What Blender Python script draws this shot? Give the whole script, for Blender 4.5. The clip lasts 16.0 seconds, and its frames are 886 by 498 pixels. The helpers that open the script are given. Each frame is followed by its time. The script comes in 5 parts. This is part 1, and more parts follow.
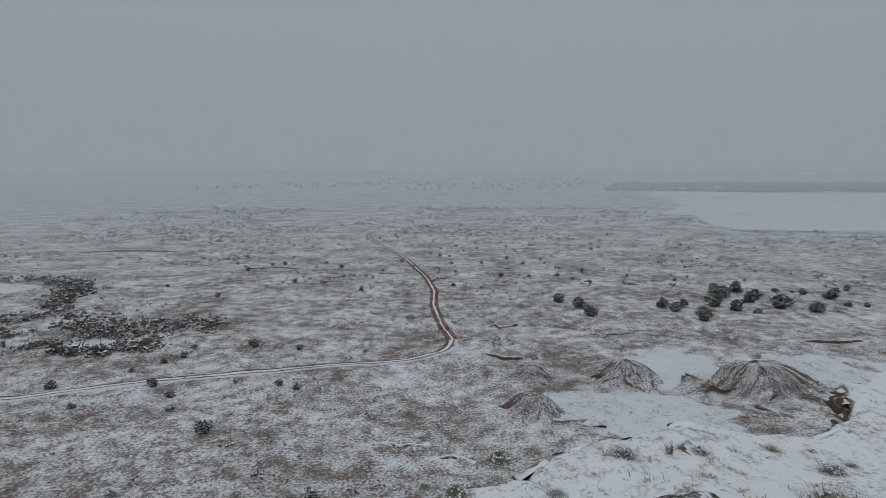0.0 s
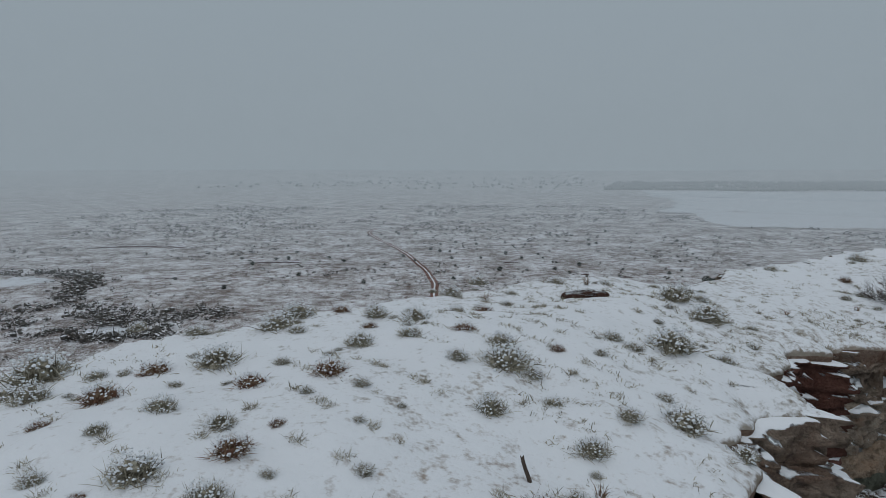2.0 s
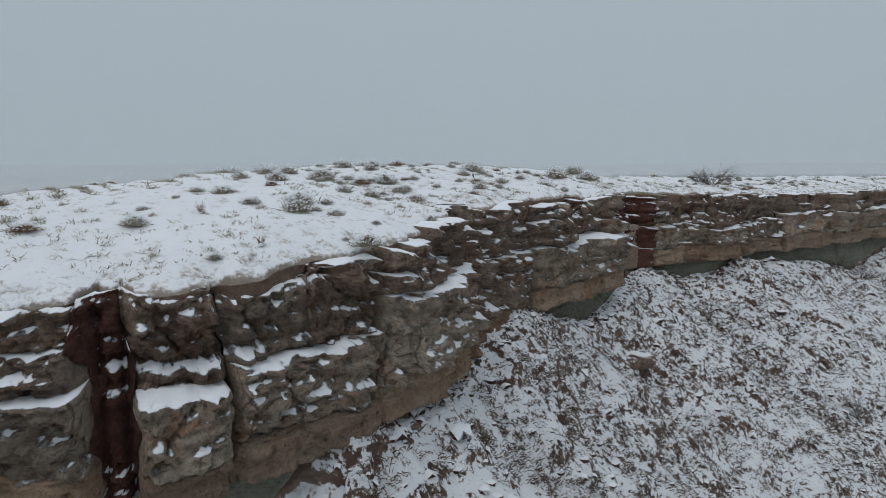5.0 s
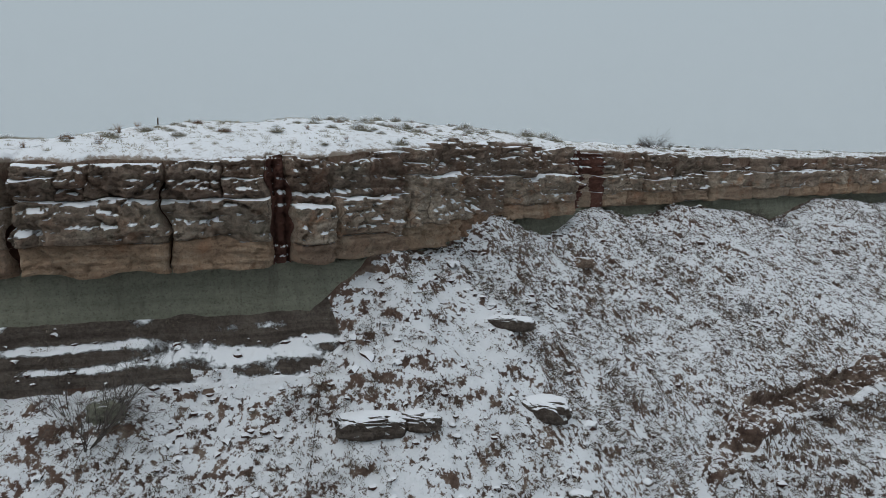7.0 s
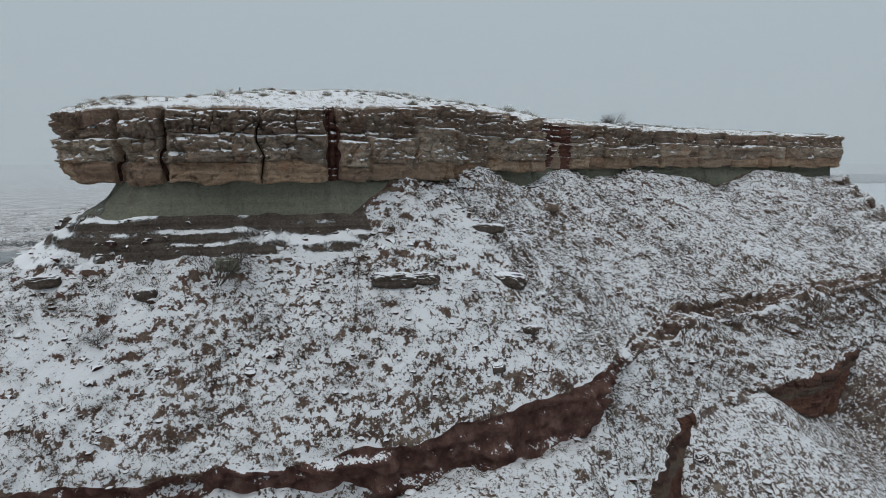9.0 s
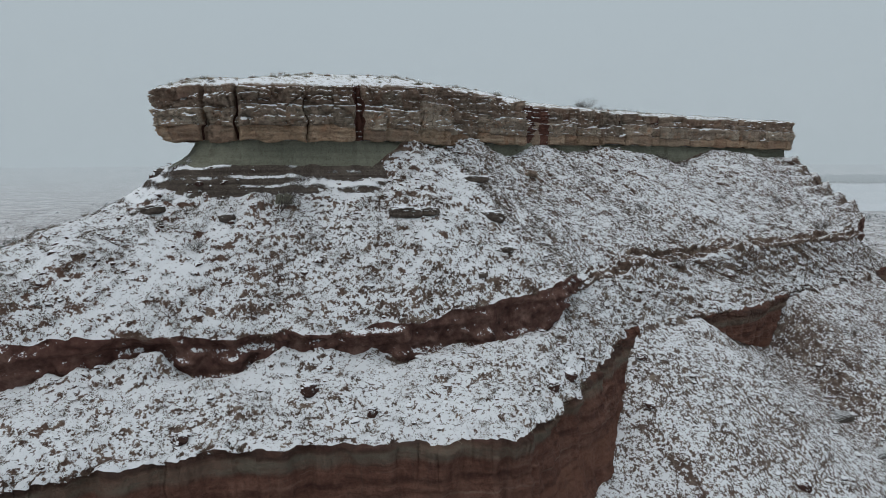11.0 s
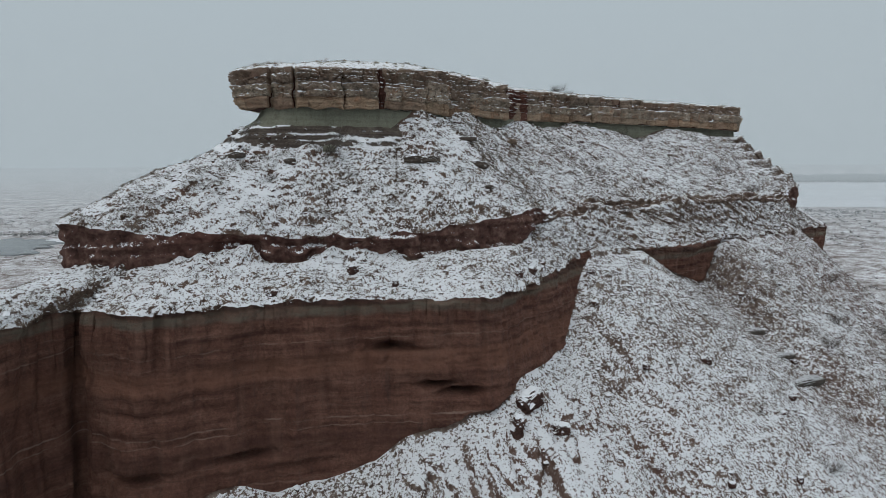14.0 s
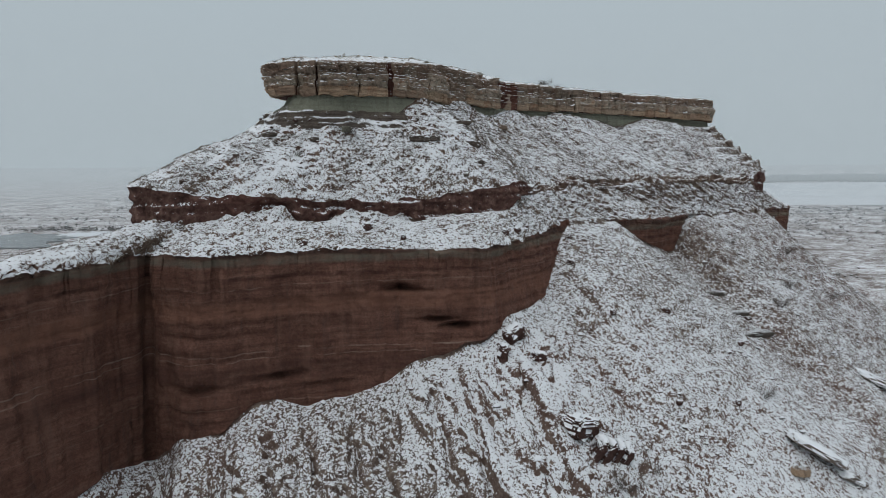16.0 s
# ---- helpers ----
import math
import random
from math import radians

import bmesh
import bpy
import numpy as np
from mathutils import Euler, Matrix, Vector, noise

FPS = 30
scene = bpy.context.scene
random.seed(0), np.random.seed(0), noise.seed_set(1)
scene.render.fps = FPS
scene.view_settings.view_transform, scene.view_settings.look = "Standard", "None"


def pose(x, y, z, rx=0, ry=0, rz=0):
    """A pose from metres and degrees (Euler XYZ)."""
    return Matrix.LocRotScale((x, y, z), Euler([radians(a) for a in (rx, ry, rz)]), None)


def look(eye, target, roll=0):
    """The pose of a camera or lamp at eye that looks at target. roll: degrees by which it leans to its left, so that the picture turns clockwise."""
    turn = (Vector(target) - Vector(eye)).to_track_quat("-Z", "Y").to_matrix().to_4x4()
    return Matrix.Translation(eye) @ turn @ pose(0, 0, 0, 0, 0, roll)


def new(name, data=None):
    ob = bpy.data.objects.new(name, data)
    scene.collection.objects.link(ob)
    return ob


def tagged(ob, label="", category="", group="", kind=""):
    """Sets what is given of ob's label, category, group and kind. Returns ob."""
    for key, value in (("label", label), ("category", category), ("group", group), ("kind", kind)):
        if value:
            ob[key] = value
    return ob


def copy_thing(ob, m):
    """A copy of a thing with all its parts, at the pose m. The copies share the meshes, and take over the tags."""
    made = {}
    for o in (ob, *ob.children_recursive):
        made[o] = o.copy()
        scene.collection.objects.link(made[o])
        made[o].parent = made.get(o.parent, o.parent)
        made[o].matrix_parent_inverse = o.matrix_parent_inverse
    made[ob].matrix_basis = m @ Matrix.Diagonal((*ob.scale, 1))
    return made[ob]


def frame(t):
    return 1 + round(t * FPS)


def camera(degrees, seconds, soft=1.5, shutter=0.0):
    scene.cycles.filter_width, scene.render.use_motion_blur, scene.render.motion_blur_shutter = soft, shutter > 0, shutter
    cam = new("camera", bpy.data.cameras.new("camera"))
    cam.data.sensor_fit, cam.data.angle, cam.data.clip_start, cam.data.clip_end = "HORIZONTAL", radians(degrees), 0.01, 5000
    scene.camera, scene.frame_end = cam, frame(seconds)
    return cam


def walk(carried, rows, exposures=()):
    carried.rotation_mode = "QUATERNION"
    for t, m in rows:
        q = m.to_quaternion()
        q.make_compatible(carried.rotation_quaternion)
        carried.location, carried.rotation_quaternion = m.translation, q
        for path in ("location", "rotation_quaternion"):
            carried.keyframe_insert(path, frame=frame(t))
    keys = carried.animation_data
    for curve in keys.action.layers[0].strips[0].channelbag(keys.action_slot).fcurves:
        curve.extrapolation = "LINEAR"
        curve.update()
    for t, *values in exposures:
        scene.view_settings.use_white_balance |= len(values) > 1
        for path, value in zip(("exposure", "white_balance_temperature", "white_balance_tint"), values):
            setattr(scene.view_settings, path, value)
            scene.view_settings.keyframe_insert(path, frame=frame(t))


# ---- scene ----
cam = camera(73.7, 16.0, 0.75)
METRES, EYE, TILT, LEAN, TURN = 70.0, 71.0, -7.7, 0.0, 0.0
ROWS = [
    (0.0, 0.0, 0.0000, 0.0, -0.000, -0.000, -0.0),
    (0.5, 0.0007, -0.0337, -0.0162, 0.020, 0.046, 0.01),
    (1.0, 0.0006, -0.0604, -0.027, 0.033, 0.007, -0.01),
    (1.5, -0.0002, -0.0948, -0.0412, 0.027, -0.000, 0.02),
    (2.0, -0.0002, -0.1293, -0.0552, 0.020, 0.007, 0.02),
    (2.5, -0.0004, -0.1665, -0.0702, -0.007, 0.013, 0.07),
    (3.0, -0.0003, -0.2061, -0.0858, -0.020, -0.000, 0.22),
    (3.5, -0.0006, -0.2465, -0.1014, -0.080, -0.033, 0.28),
    (4.0, -0.0015, -0.2871, -0.116, -0.159, -0.239, 0.25),
    (4.5, -0.002, -0.3296, -0.1315, -0.186, -0.385, 0.19),
    (5.0, -0.0027, -0.3707, -0.1462, -0.206, -0.518, 0.14),
    (7.5, -0.0007, -0.5858, -0.2273, 0.139, -0.472, 0.03),
    (8.0, -0.0, -0.6281, -0.2442, 0.146, -0.452, 0.01),
    (8.5, 0.0009, -0.6707, -0.2608, 0.159, -0.432, 0.01),
    (9.0, 0.0014, -0.7130, -0.2773, 0.159, -0.399, 0.01),
    (11.5, 0.0032, -0.9239, -0.3607, 0.159, -0.179, 0.14),
    (12.0, 0.0036, -0.9656, -0.3768, 0.159, -0.179, 0.13),
    (12.5, 0.0039, -1.0079, -0.3932, 0.159, -0.153, 0.14),
    (13.0, 0.004, -1.0499, -0.4093, 0.166, -0.146, 0.14),
    (13.5, 0.0039, -1.0918, -0.4252, 0.173, -0.126, 0.15),
    (14.0, 0.0038, -1.1336, -0.4411, 0.166, -0.113, 0.17),
    (14.5, 0.0039, -1.1743, -0.4567, 0.166, -0.093, 0.18),
    (15.0, 0.0039, -1.2161, -0.4723, 0.173, -0.080, 0.19),
    (15.5, 0.0045, -1.2580, -0.4882, 0.166, -0.073, 0.18),
    (16.0, 0.0051, -1.2995, -0.5041, 0.166, -0.060, 0.16),
]

BASE = pose(0, 0, EYE, TILT, LEAN, TURN)
walk(cam, [(t, BASE @ pose(METRES * x, METRES * y, METRES * z, 90 + pitch, roll, yaw)) for t, x, y, z, yaw, pitch, roll in ROWS],
     [(0.0, -0.52, 6480, 10), (1.5, -0.53, 6350, 10), (3.5, -0.42, 6250, 10), (5.0, -0.12, 6400, 11), (7.3, -0.03, 6480, 10), (9.0, 0.0, 6540, 10), (12.5, 0.03, 6560, 10), (16.0, 0.03, 6560, 10)])

# ---- world and sun: a heavy overcast winter sky, brighter overhead ----
HORIZON = (0.388, 0.452, 0.493)
world = bpy.data.worlds.new("world")
scene.world = world
world.use_nodes = True
wt = world.node_tree
wt.nodes.clear()
w_out = wt.nodes.new("ShaderNodeOutputWorld")
w_bg = wt.nodes.new("ShaderNodeBackground")
w_mix = wt.nodes.new("ShaderNodeMixRGB")
w_ramp = wt.nodes.new("ShaderNodeValToRGB")
w_sep = wt.nodes.new("ShaderNodeSeparateXYZ")
w_co = wt.nodes.new("ShaderNodeTexCoord")
w_sky = wt.nodes.new("ShaderNodeTexSky")
w_hsv = wt.nodes.new("ShaderNodeHueSaturation")
w_sky.sky_type, w_sky.sun_disc, w_sky.sun_elevation, w_sky.sun_rotation = "NISHITA", False, radians(48), radians(200)
w_hsv.inputs["Saturation"].default_value, w_hsv.inputs["Value"].default_value = 0.25, 0.10
ramp = w_ramp.color_ramp
ramp.elements[0].position, ramp.elements[0].color = 0.0, (*HORIZON, 1)
ramp.elements[1].position, ramp.elements[1].color = 1.0, (0.80, 0.86, 0.91, 1)
mid = ramp.elements.new(0.28)
mid.color = (0.415, 0.49, 0.54, 1)
w_mix.inputs[0].default_value = 0.06
wt.links.new(w_co.outputs["Generated"], w_sep.inputs[0])
wt.links.new(w_sep.outputs["Z"], w_ramp.inputs[0])
wt.links.new(w_ramp.outputs[0], w_mix.inputs[1])
wt.links.new(w_sky.outputs[0], w_hsv.inputs["Color"])
wt.links.new(w_hsv.outputs[0], w_mix.inputs[2])
wt.links.new(w_mix.outputs[0], w_bg.inputs[0])
wt.links.new(w_bg.outputs[0], w_out.inputs[0])
sun = new("sun", bpy.data.lights.new("sun", "SUN"))
sun.data.energy, sun.data.angle, sun.data.color = 0.55, radians(40), (1.0, 0.97, 0.93)
sun.matrix_world = look((-40, -60, 110), (0, 0, 0))


# ---- noise on arrays ----
AX, AY, AZ, AS = np.uint32(374761393), np.uint32(668265263), np.uint32(2147483647), 1274126177


def mixed(h):
    """Whole numbers stirred into even random numbers from -1 to 1."""
    h = (h ^ (h >> np.uint32(13))) * np.uint32(1274126177)
    h = (h ^ (h >> np.uint32(16))) * np.uint32(2246822519)
    return ((h ^ (h >> np.uint32(15))) & np.uint32(0xFFFFFF)).astype(np.float32) * np.float32(1 / 8388607.5) - np.float32(1)


def corner(i, seed):
    k = i.astype(np.int64).astype(np.uint32)
    return k[:, 0] * AX + k[:, 1] * AY + k[:, 2] * AZ + np.uint32((seed * AS) & 0xFFFFFFFF)


def vnoise(p, seed=0):
    p = np.asarray(p, float).reshape(-1, 3)
    total = np.empty(len(p))
    for k in range(0, len(p), 40000):
        q = p[k:k + 40000]
        i = np.floor(q)
        f = (q - i).astype(np.float32)
        u = f * f * f * (f * (f * 6 - 15) + 10)
        h = corner(i, seed)
        ux, uy, uz = u[:, 0], u[:, 1], u[:, 2]
        ends_ = []
        for g in (h, h + AZ):
            a, b, c, d = mixed(g), mixed(g + AX), mixed(g + AY), mixed(g + AX + AY)
            a += (b - a) * ux
            c += (d - c) * ux
            ends_.append(a + (c - a) * uy)
        total[k:k + 40000] = ends_[0] + (ends_[1] - ends_[0]) * uz
    return total


def fbm(p, octaves=3, gain=0.5, seed=0):
    p = np.asarray(p, float)
    shape = p.shape[:-1]
    q, amp, out = p.reshape(-1, 3).copy(), 1.0, 0.0
    for o in range(octaves):
        out = out + amp * vnoise(q + 17.3 * o, seed + o)
        q, amp = q * 2.03, amp * gain
    return out.reshape(shape)


def cells(p, seed=0):
    """Voronoi cells: a random number for the cell of each point, and the distance to the cell's border."""
    p = np.asarray(p, float)
    shape = p.shape[:-1]
    q = p.reshape(-1, 3)
    i = np.floor(q)
    h = corner(i, seed)
    d1, d2, who = np.full(len(q), 9.0), np.full(len(q), 9.0), np.zeros(len(q))
    for dx in (-1, 0, 1):
        for dy in (-1, 0, 1):
            for dz in (-1, 0, 1):
                g = h + np.uint32((dx * 374761393 + dy * 668265263 + dz * 2147483647) & 0xFFFFFFFF)
                r = [mixed(g + np.uint32((k * AS) & 0xFFFFFFFF)) for k in (1, 2, 3, 9)]
                d = np.sqrt(sum((q[:, k] - (i[:, k] + (dx, dy, dz)[k] + 0.5 + 0.45 * r[k])) ** 2 for k in range(3)))
                near = d < d1
                d2 = np.where(near, d1, np.minimum(d2, d))
                who, d1 = np.where(near, r[3], who), np.where(near, d, d1)
    return who.reshape(shape), (d2 - d1).reshape(shape)


def smooth(e0, e1, x):
    t = np.clip((x - e0) / (e1 - e0), 0, 1)
    return t * t * (3 - 2 * t)


# ---- node helpers and materials ----
def material(name, rough=0.9, spec=0.2):
    m = bpy.data.materials.new(name)
    m.use_nodes = True
    b = m.node_tree.nodes["Principled BSDF"]
    b.inputs["Roughness"].default_value = rough
    b.inputs["Specular IOR Level"].default_value = spec
    return m, m.node_tree, b


def node(nt, kind, **inputs):
    n = nt.nodes.new(kind)
    for k, v in inputs.items():
        sock = n.inputs[int(k[1:])] if k[0] == "_" else n.inputs[k.replace("_", " ")]
        if isinstance(v, bpy.types.NodeSocket):
            nt.links.new(v, sock)
        else:
            sock.default_value = v
    return n


def fnoise(nt, co, scale, detail=4.0, rough=0.55):
    return node(nt, "ShaderNodeTexNoise", Vector=co, Scale=scale, Detail=detail, Roughness=rough).outputs["Fac"]


def maths(nt, op, a, b=0.0, clamp=False):
    n = nt.nodes.new("ShaderNodeMath")
    n.operation, n.use_clamp = op, clamp
    for k, v in enumerate((a, b)):
        if isinstance(v, bpy.types.NodeSocket):
            nt.links.new(v, n.inputs[k])
        else:
            n.inputs[k].default_value = v
    return n.outputs[0]


def ramped(nt, fac, *stops):
    n = nt.nodes.new("ShaderNodeValToRGB")
    r = n.color_ramp
    while len(r.elements) < len(stops):
        r.elements.new(0.5)
    for e, (p, c) in zip(r.elements, stops):
        e.position, e.color = p, (*c, 1)
    nt.links.new(fac, n.inputs[0])
    return n.outputs[0]


def blend(nt, fac, a, b):
    n = nt.nodes.new("ShaderNodeMixRGB")
    for k, v in enumerate((fac, a, b)):
        if isinstance(v, bpy.types.NodeSocket):
            nt.links.new(v, n.inputs[k])
        else:
            n.inputs[k].default_value = v if k == 0 else (*v, 1)
    return n.outputs[0]


def stretch(nt, co, sx, sy, sz):
    return node(nt, "ShaderNodeMapping", Vector=co, Scale=(sx, sy, sz)).outputs[0]


def smoothstep(nt, x, lo, hi):
    n = nt.nodes.new("ShaderNodeMapRange")
    n.interpolation_type = "SMOOTHSTEP"
    nt.links.new(x, n.inputs[0])
    n.inputs[1].default_value, n.inputs[2].default_value = lo, hi
    return n.outputs[0]


SNOW = (0.80, 0.82, 0.85)


def finish(nt, b, colour, height, strength=0.5, distance=0.1):
    nt.links.new(colour, b.inputs["Base Color"])
    bump = node(nt, "ShaderNodeBump", Strength=strength, Distance=distance, Height=height)
    nt.links.new(bump.outputs[0], b.inputs["Normal"])


def snowy(name, stops, scale=1.0, cover=0.5, up=0.5, patch=0.35, grain=2.2, edge=0.09, fine=0.6, hilly=False, thick=SNOW):
    """Soil, clods or dead grass under a thin snowfall: snow lies where the ground is flatter and between the clods."""
    m, nt, b = material(name)
    geo = node(nt, "ShaderNodeNewGeometry")
    co = geo.outputs["Position"]
    nz = node(nt, "ShaderNodeSeparateXYZ", Vector=geo.outputs["Normal"]).outputs[2]
    n1, n2, n3 = fnoise(nt, co, grain * scale, 6, 0.65), fnoise(nt, co, 0.18 * scale, 4), fnoise(nt, co, 9.0 * scale, 3, 0.6)
    soil = ramped(nt, fnoise(nt, co, 1.1 * scale, 6, 0.7), *stops)
    n4 = fnoise(nt, co, 0.035 * scale, 3, 0.5)
    soil = blend(nt, maths(nt, "MULTIPLY", smoothstep(nt, n4, 0.42, 0.68), 0.55), soil, stops[1][1][:1] + (stops[1][1][1] * 0.72, stops[1][1][2] * 0.68))
    if hilly:
        # ground that lies flatter than the hillside around it keeps its snow
        broad = nt.nodes.new("ShaderNodeAttribute")
        broad.attribute_name = "hillside"
        nz = maths(nt, "SUBTRACT", nz, maths(nt, "MULTIPLY", broad.outputs["Fac"], 0.75))
    a = maths(nt, "MULTIPLY_ADD", nz, up)
    a.node.inputs[2].default_value = cover - 0.5 - up * (0.17 if hilly else 0.75)
    if hilly:
        turf = nt.nodes.new("ShaderNodeAttribute")
        turf.attribute_name = "turf"
        a = maths(nt, "SUBTRACT", a, maths(nt, "MULTIPLY", turf.outputs["Fac"], 0.03))
    if hilly:
        # snow sits on the clods and leaves the gaps between them bare
        bent = node(nt, "ShaderNodeVectorMath", _0=co, _1=node(nt, "ShaderNodeTexNoise", Vector=co, Scale=1.6, Detail=3.0).outputs["Color"])
        clod = node(nt, "ShaderNodeTexVoronoi", Vector=bent.outputs[0], Scale=3.1).outputs["Distance"]
        a = maths(nt, "ADD", a, maths(nt, "MULTIPLY", maths(nt, "SUBTRACT", 0.46, clod), 0.55))
        n1 = maths(nt, "ADD", maths(nt, "MULTIPLY", maths(nt, "SUBTRACT", n1, 0.5), 1.25), 0.5)
    s = maths(nt, "ADD", a, n1)
    s = maths(nt, "ADD", s, maths(nt, "MULTIPLY", maths(nt, "SUBTRACT", n4, 0.5), patch * 0.8))
    s = maths(nt, "ADD", s, maths(nt, "MULTIPLY", maths(nt, "SUBTRACT", n2, 0.5), patch))
    s = maths(nt, "ADD", s, maths(nt, "MULTIPLY", maths(nt, "SUBTRACT", n3, 0.5), fine))
    mask = smoothstep(nt, s, 0.5 - edge, 0.5 + edge)
    tint = blend(nt, fnoise(nt, co, 0.5, 3), thick, tuple(0.91 * c for c in thick))
    finish(nt, b, blend(nt, mask, soil, tint), maths(nt, "ADD", n1, maths(nt, "MULTIPLY", n3, 0.5)), 0.75 if hilly else 0.5, 0.18 if hilly else 0.12)
    return m


def rock(name, stops, snow_at=0.62, bands=None, grain=1.0, band_scale=1.0, stain=(0.26, 0.135, 0.075), stain_k=0.0, cracks=0.0):
    """Bedded rock, weathered and streaked, with snow caught on its ledges."""
    m, nt, b = material(name, 0.92, 0.15)
    geo = node(nt, "ShaderNodeNewGeometry")
    co = geo.outputs["Position"]
    nz = node(nt, "ShaderNodeSeparateXYZ", Vector=geo.outputs["Normal"]).outputs[2]
    coarse = fnoise(nt, co, 0.55 * grain, 6, 0.65)
    fine = fnoise(nt, co, 5.5 * grain, 5, 0.65)
    layers = fnoise(nt, stretch(nt, co, 0.07, 0.07, 2.2 * band_scale), 1.0, 5, 0.6)
    streak = fnoise(nt, stretch(nt, co, 1.6, 1.6, 0.12), 1.0, 4, 0.6)
    mixv = maths(nt, "ADD", maths(nt, "MULTIPLY", coarse, 0.34), maths(nt, "ADD", maths(nt, "MULTIPLY", layers, 0.32), maths(nt, "MULTIPLY", fine, 0.34)))
    colour = ramped(nt, mixv, *stops)
    colour = blend(nt, smoothstep(nt, streak, 0.52, 0.8), colour, blend(nt, 0.5, colour, (0.07, 0.05, 0.045)))
    colour = blend(nt, maths(nt, "MULTIPLY", smoothstep(nt, fnoise(nt, co, 0.9 * grain, 4, 0.6), 0.5, 0.72), stain_k), colour, stain)
    if cracks:
        # each block has weathered to a shade of its own
        own = node(nt, "ShaderNodeObjectInfo").outputs["Random"]
        colour = blend(nt, maths(nt, "MULTIPLY", smoothstep(nt, own, 0.0, 1.0), 0.35), colour, (0.33, 0.30, 0.25))
        colour = blend(nt, maths(nt, "MULTIPLY", smoothstep(nt, maths(nt, "FRACT", maths(nt, "MULTIPLY", own, 7.0)), 0.55, 1.0), 0.4), colour, (0.17, 0.085, 0.058))
    lichen = fnoise(nt, stretch(nt, co, 0.5, 0.5, 0.9), 1.0, 4, 0.65)
    colour = blend(nt, maths(nt, "MULTIPLY", smoothstep(nt, lichen, 0.54, 0.66), stain_k * 0.45), colour, (0.24, 0.235, 0.175))
    pits = fnoise(nt, co, 13.0 * grain, 5, 0.7)
    colour = blend(nt, maths(nt, "MULTIPLY", smoothstep(nt, pits, 0.5, 0.3), 0.45), colour, (0.03, 0.022, 0.018))
    # open fractures, darker than the rock around them
    bent = node(nt, "ShaderNodeVectorMath", _0=co, _1=node(nt, "ShaderNodeTexNoise", Vector=co, Scale=0.8, Detail=3.0).outputs["Color"])
    seams = node(nt, "ShaderNodeTexVoronoi", Vector=stretch(nt, bent.outputs[0], 0.7, 0.7, 0.5), Scale=1.0)
    seams.feature = "DISTANCE_TO_EDGE"
    open_ = maths(nt, "MULTIPLY", smoothstep(nt, seams.outputs["Distance"], 0.035, 0.0), smoothstep(nt, coarse, 0.45, 0.6))
    colour = blend(nt, maths(nt, "MULTIPLY", open_, cracks), colour, (0.025, 0.018, 0.015))
    if bands:
        thin = fnoise(nt, stretch(nt, co, 0.28, 0.28, 4.6), 1.0, 4, 0.6)
        colour = blend(nt, maths(nt, "MULTIPLY", smoothstep(nt, thin, 0.56, 0.70), 0.24), colour, (0.24, 0.165, 0.13))
        colour = blend(nt, maths(nt, "MULTIPLY", smoothstep(nt, thin, 0.45, 0.32), 0.32), colour, (0.040, 0.018, 0.015))
        colour = blend(nt, maths(nt, "MULTIPLY", smoothstep(nt, fnoise(nt, stretch(nt, co, 0.8, 0.8, 0.10), 1.0, 5, 0.6), 0.5, 0.66), 0.35), colour, (0.21, 0.115, 0.085))
        z = node(nt, "ShaderNodeSeparateXYZ", Vector=co).outputs[2]
        z = maths(nt, "ADD", z, maths(nt, "MULTIPLY", maths(nt, "SUBTRACT", fnoise(nt, co, 0.12, 3), 0.5), 1.2))
        for lo, hi, soft, c, k in bands:
            broken = smoothstep(nt, fnoise(nt, stretch(nt, co, 0.3, 0.3, 0.8), 1.0 + lo * 0.01, 4, 0.65), 0.36, 0.62)
            k = maths(nt, "MULTIPLY", broken if hi - lo < 0.6 else maths(nt, "ADD", maths(nt, "MULTIPLY", broken, 0.5), 0.5), k)
            f = maths(nt, "MULTIPLY", smoothstep(nt, z, lo - soft, lo + soft), maths(nt, "SUBTRACT", 1.0, smoothstep(nt, z, hi - soft, hi + soft)))
            colour = blend(nt, maths(nt, "MULTIPLY", f, k), colour, c)
    s = maths(nt, "ADD", nz, maths(nt, "MULTIPLY", maths(nt, "SUBTRACT", fnoise(nt, co, 5.0, 6, 0.75), 0.5), 0.8))
    mask = smoothstep(nt, s, snow_at - 0.08, snow_at + 0.08)
    relief = maths(nt, "ADD", maths(nt, "ADD", fine, maths(nt, "MULTIPLY", pits, 0.5)), maths(nt, "MULTIPLY", layers, 0.7))
    relief = maths(nt, "MULTIPLY", relief, maths(nt, "SUBTRACT", 1.0, maths(nt, "MULTIPLY", mask, 0.9)))
    finish(nt, b, blend(nt, mask, colour, SNOW), relief, 1.0, 0.24)
    return m


EARTH = ((0.32, (0.042, 0.027, 0.021)), (0.5, (0.125, 0.085, 0.066)), (0.72, (0.30, 0.245, 0.195)))
M_TALUS = snowy("snow_dusted_talus", EARTH, 1.0, 0.655, 0.75, 0.28, 4.4, 0.11, 0.85, True)
M_APRON = snowy("snow_dusted_apron", ((0.3, (0.05, 0.033, 0.027)), (0.5, (0.13, 0.095, 0.078)), (0.72, (0.28, 0.235, 0.195))), 1.0, 0.595, 0.8, 0.2, 4.4, 0.10, 0.85, True)
M_TOP = snowy("mesa_top_snow", ((0.3, (0.17, 0.15, 0.12)), (0.7, (0.36, 0.33, 0.28))), 1.0, 0.56, 0.5, 0.5, 2.6, 0.17, 0.6)
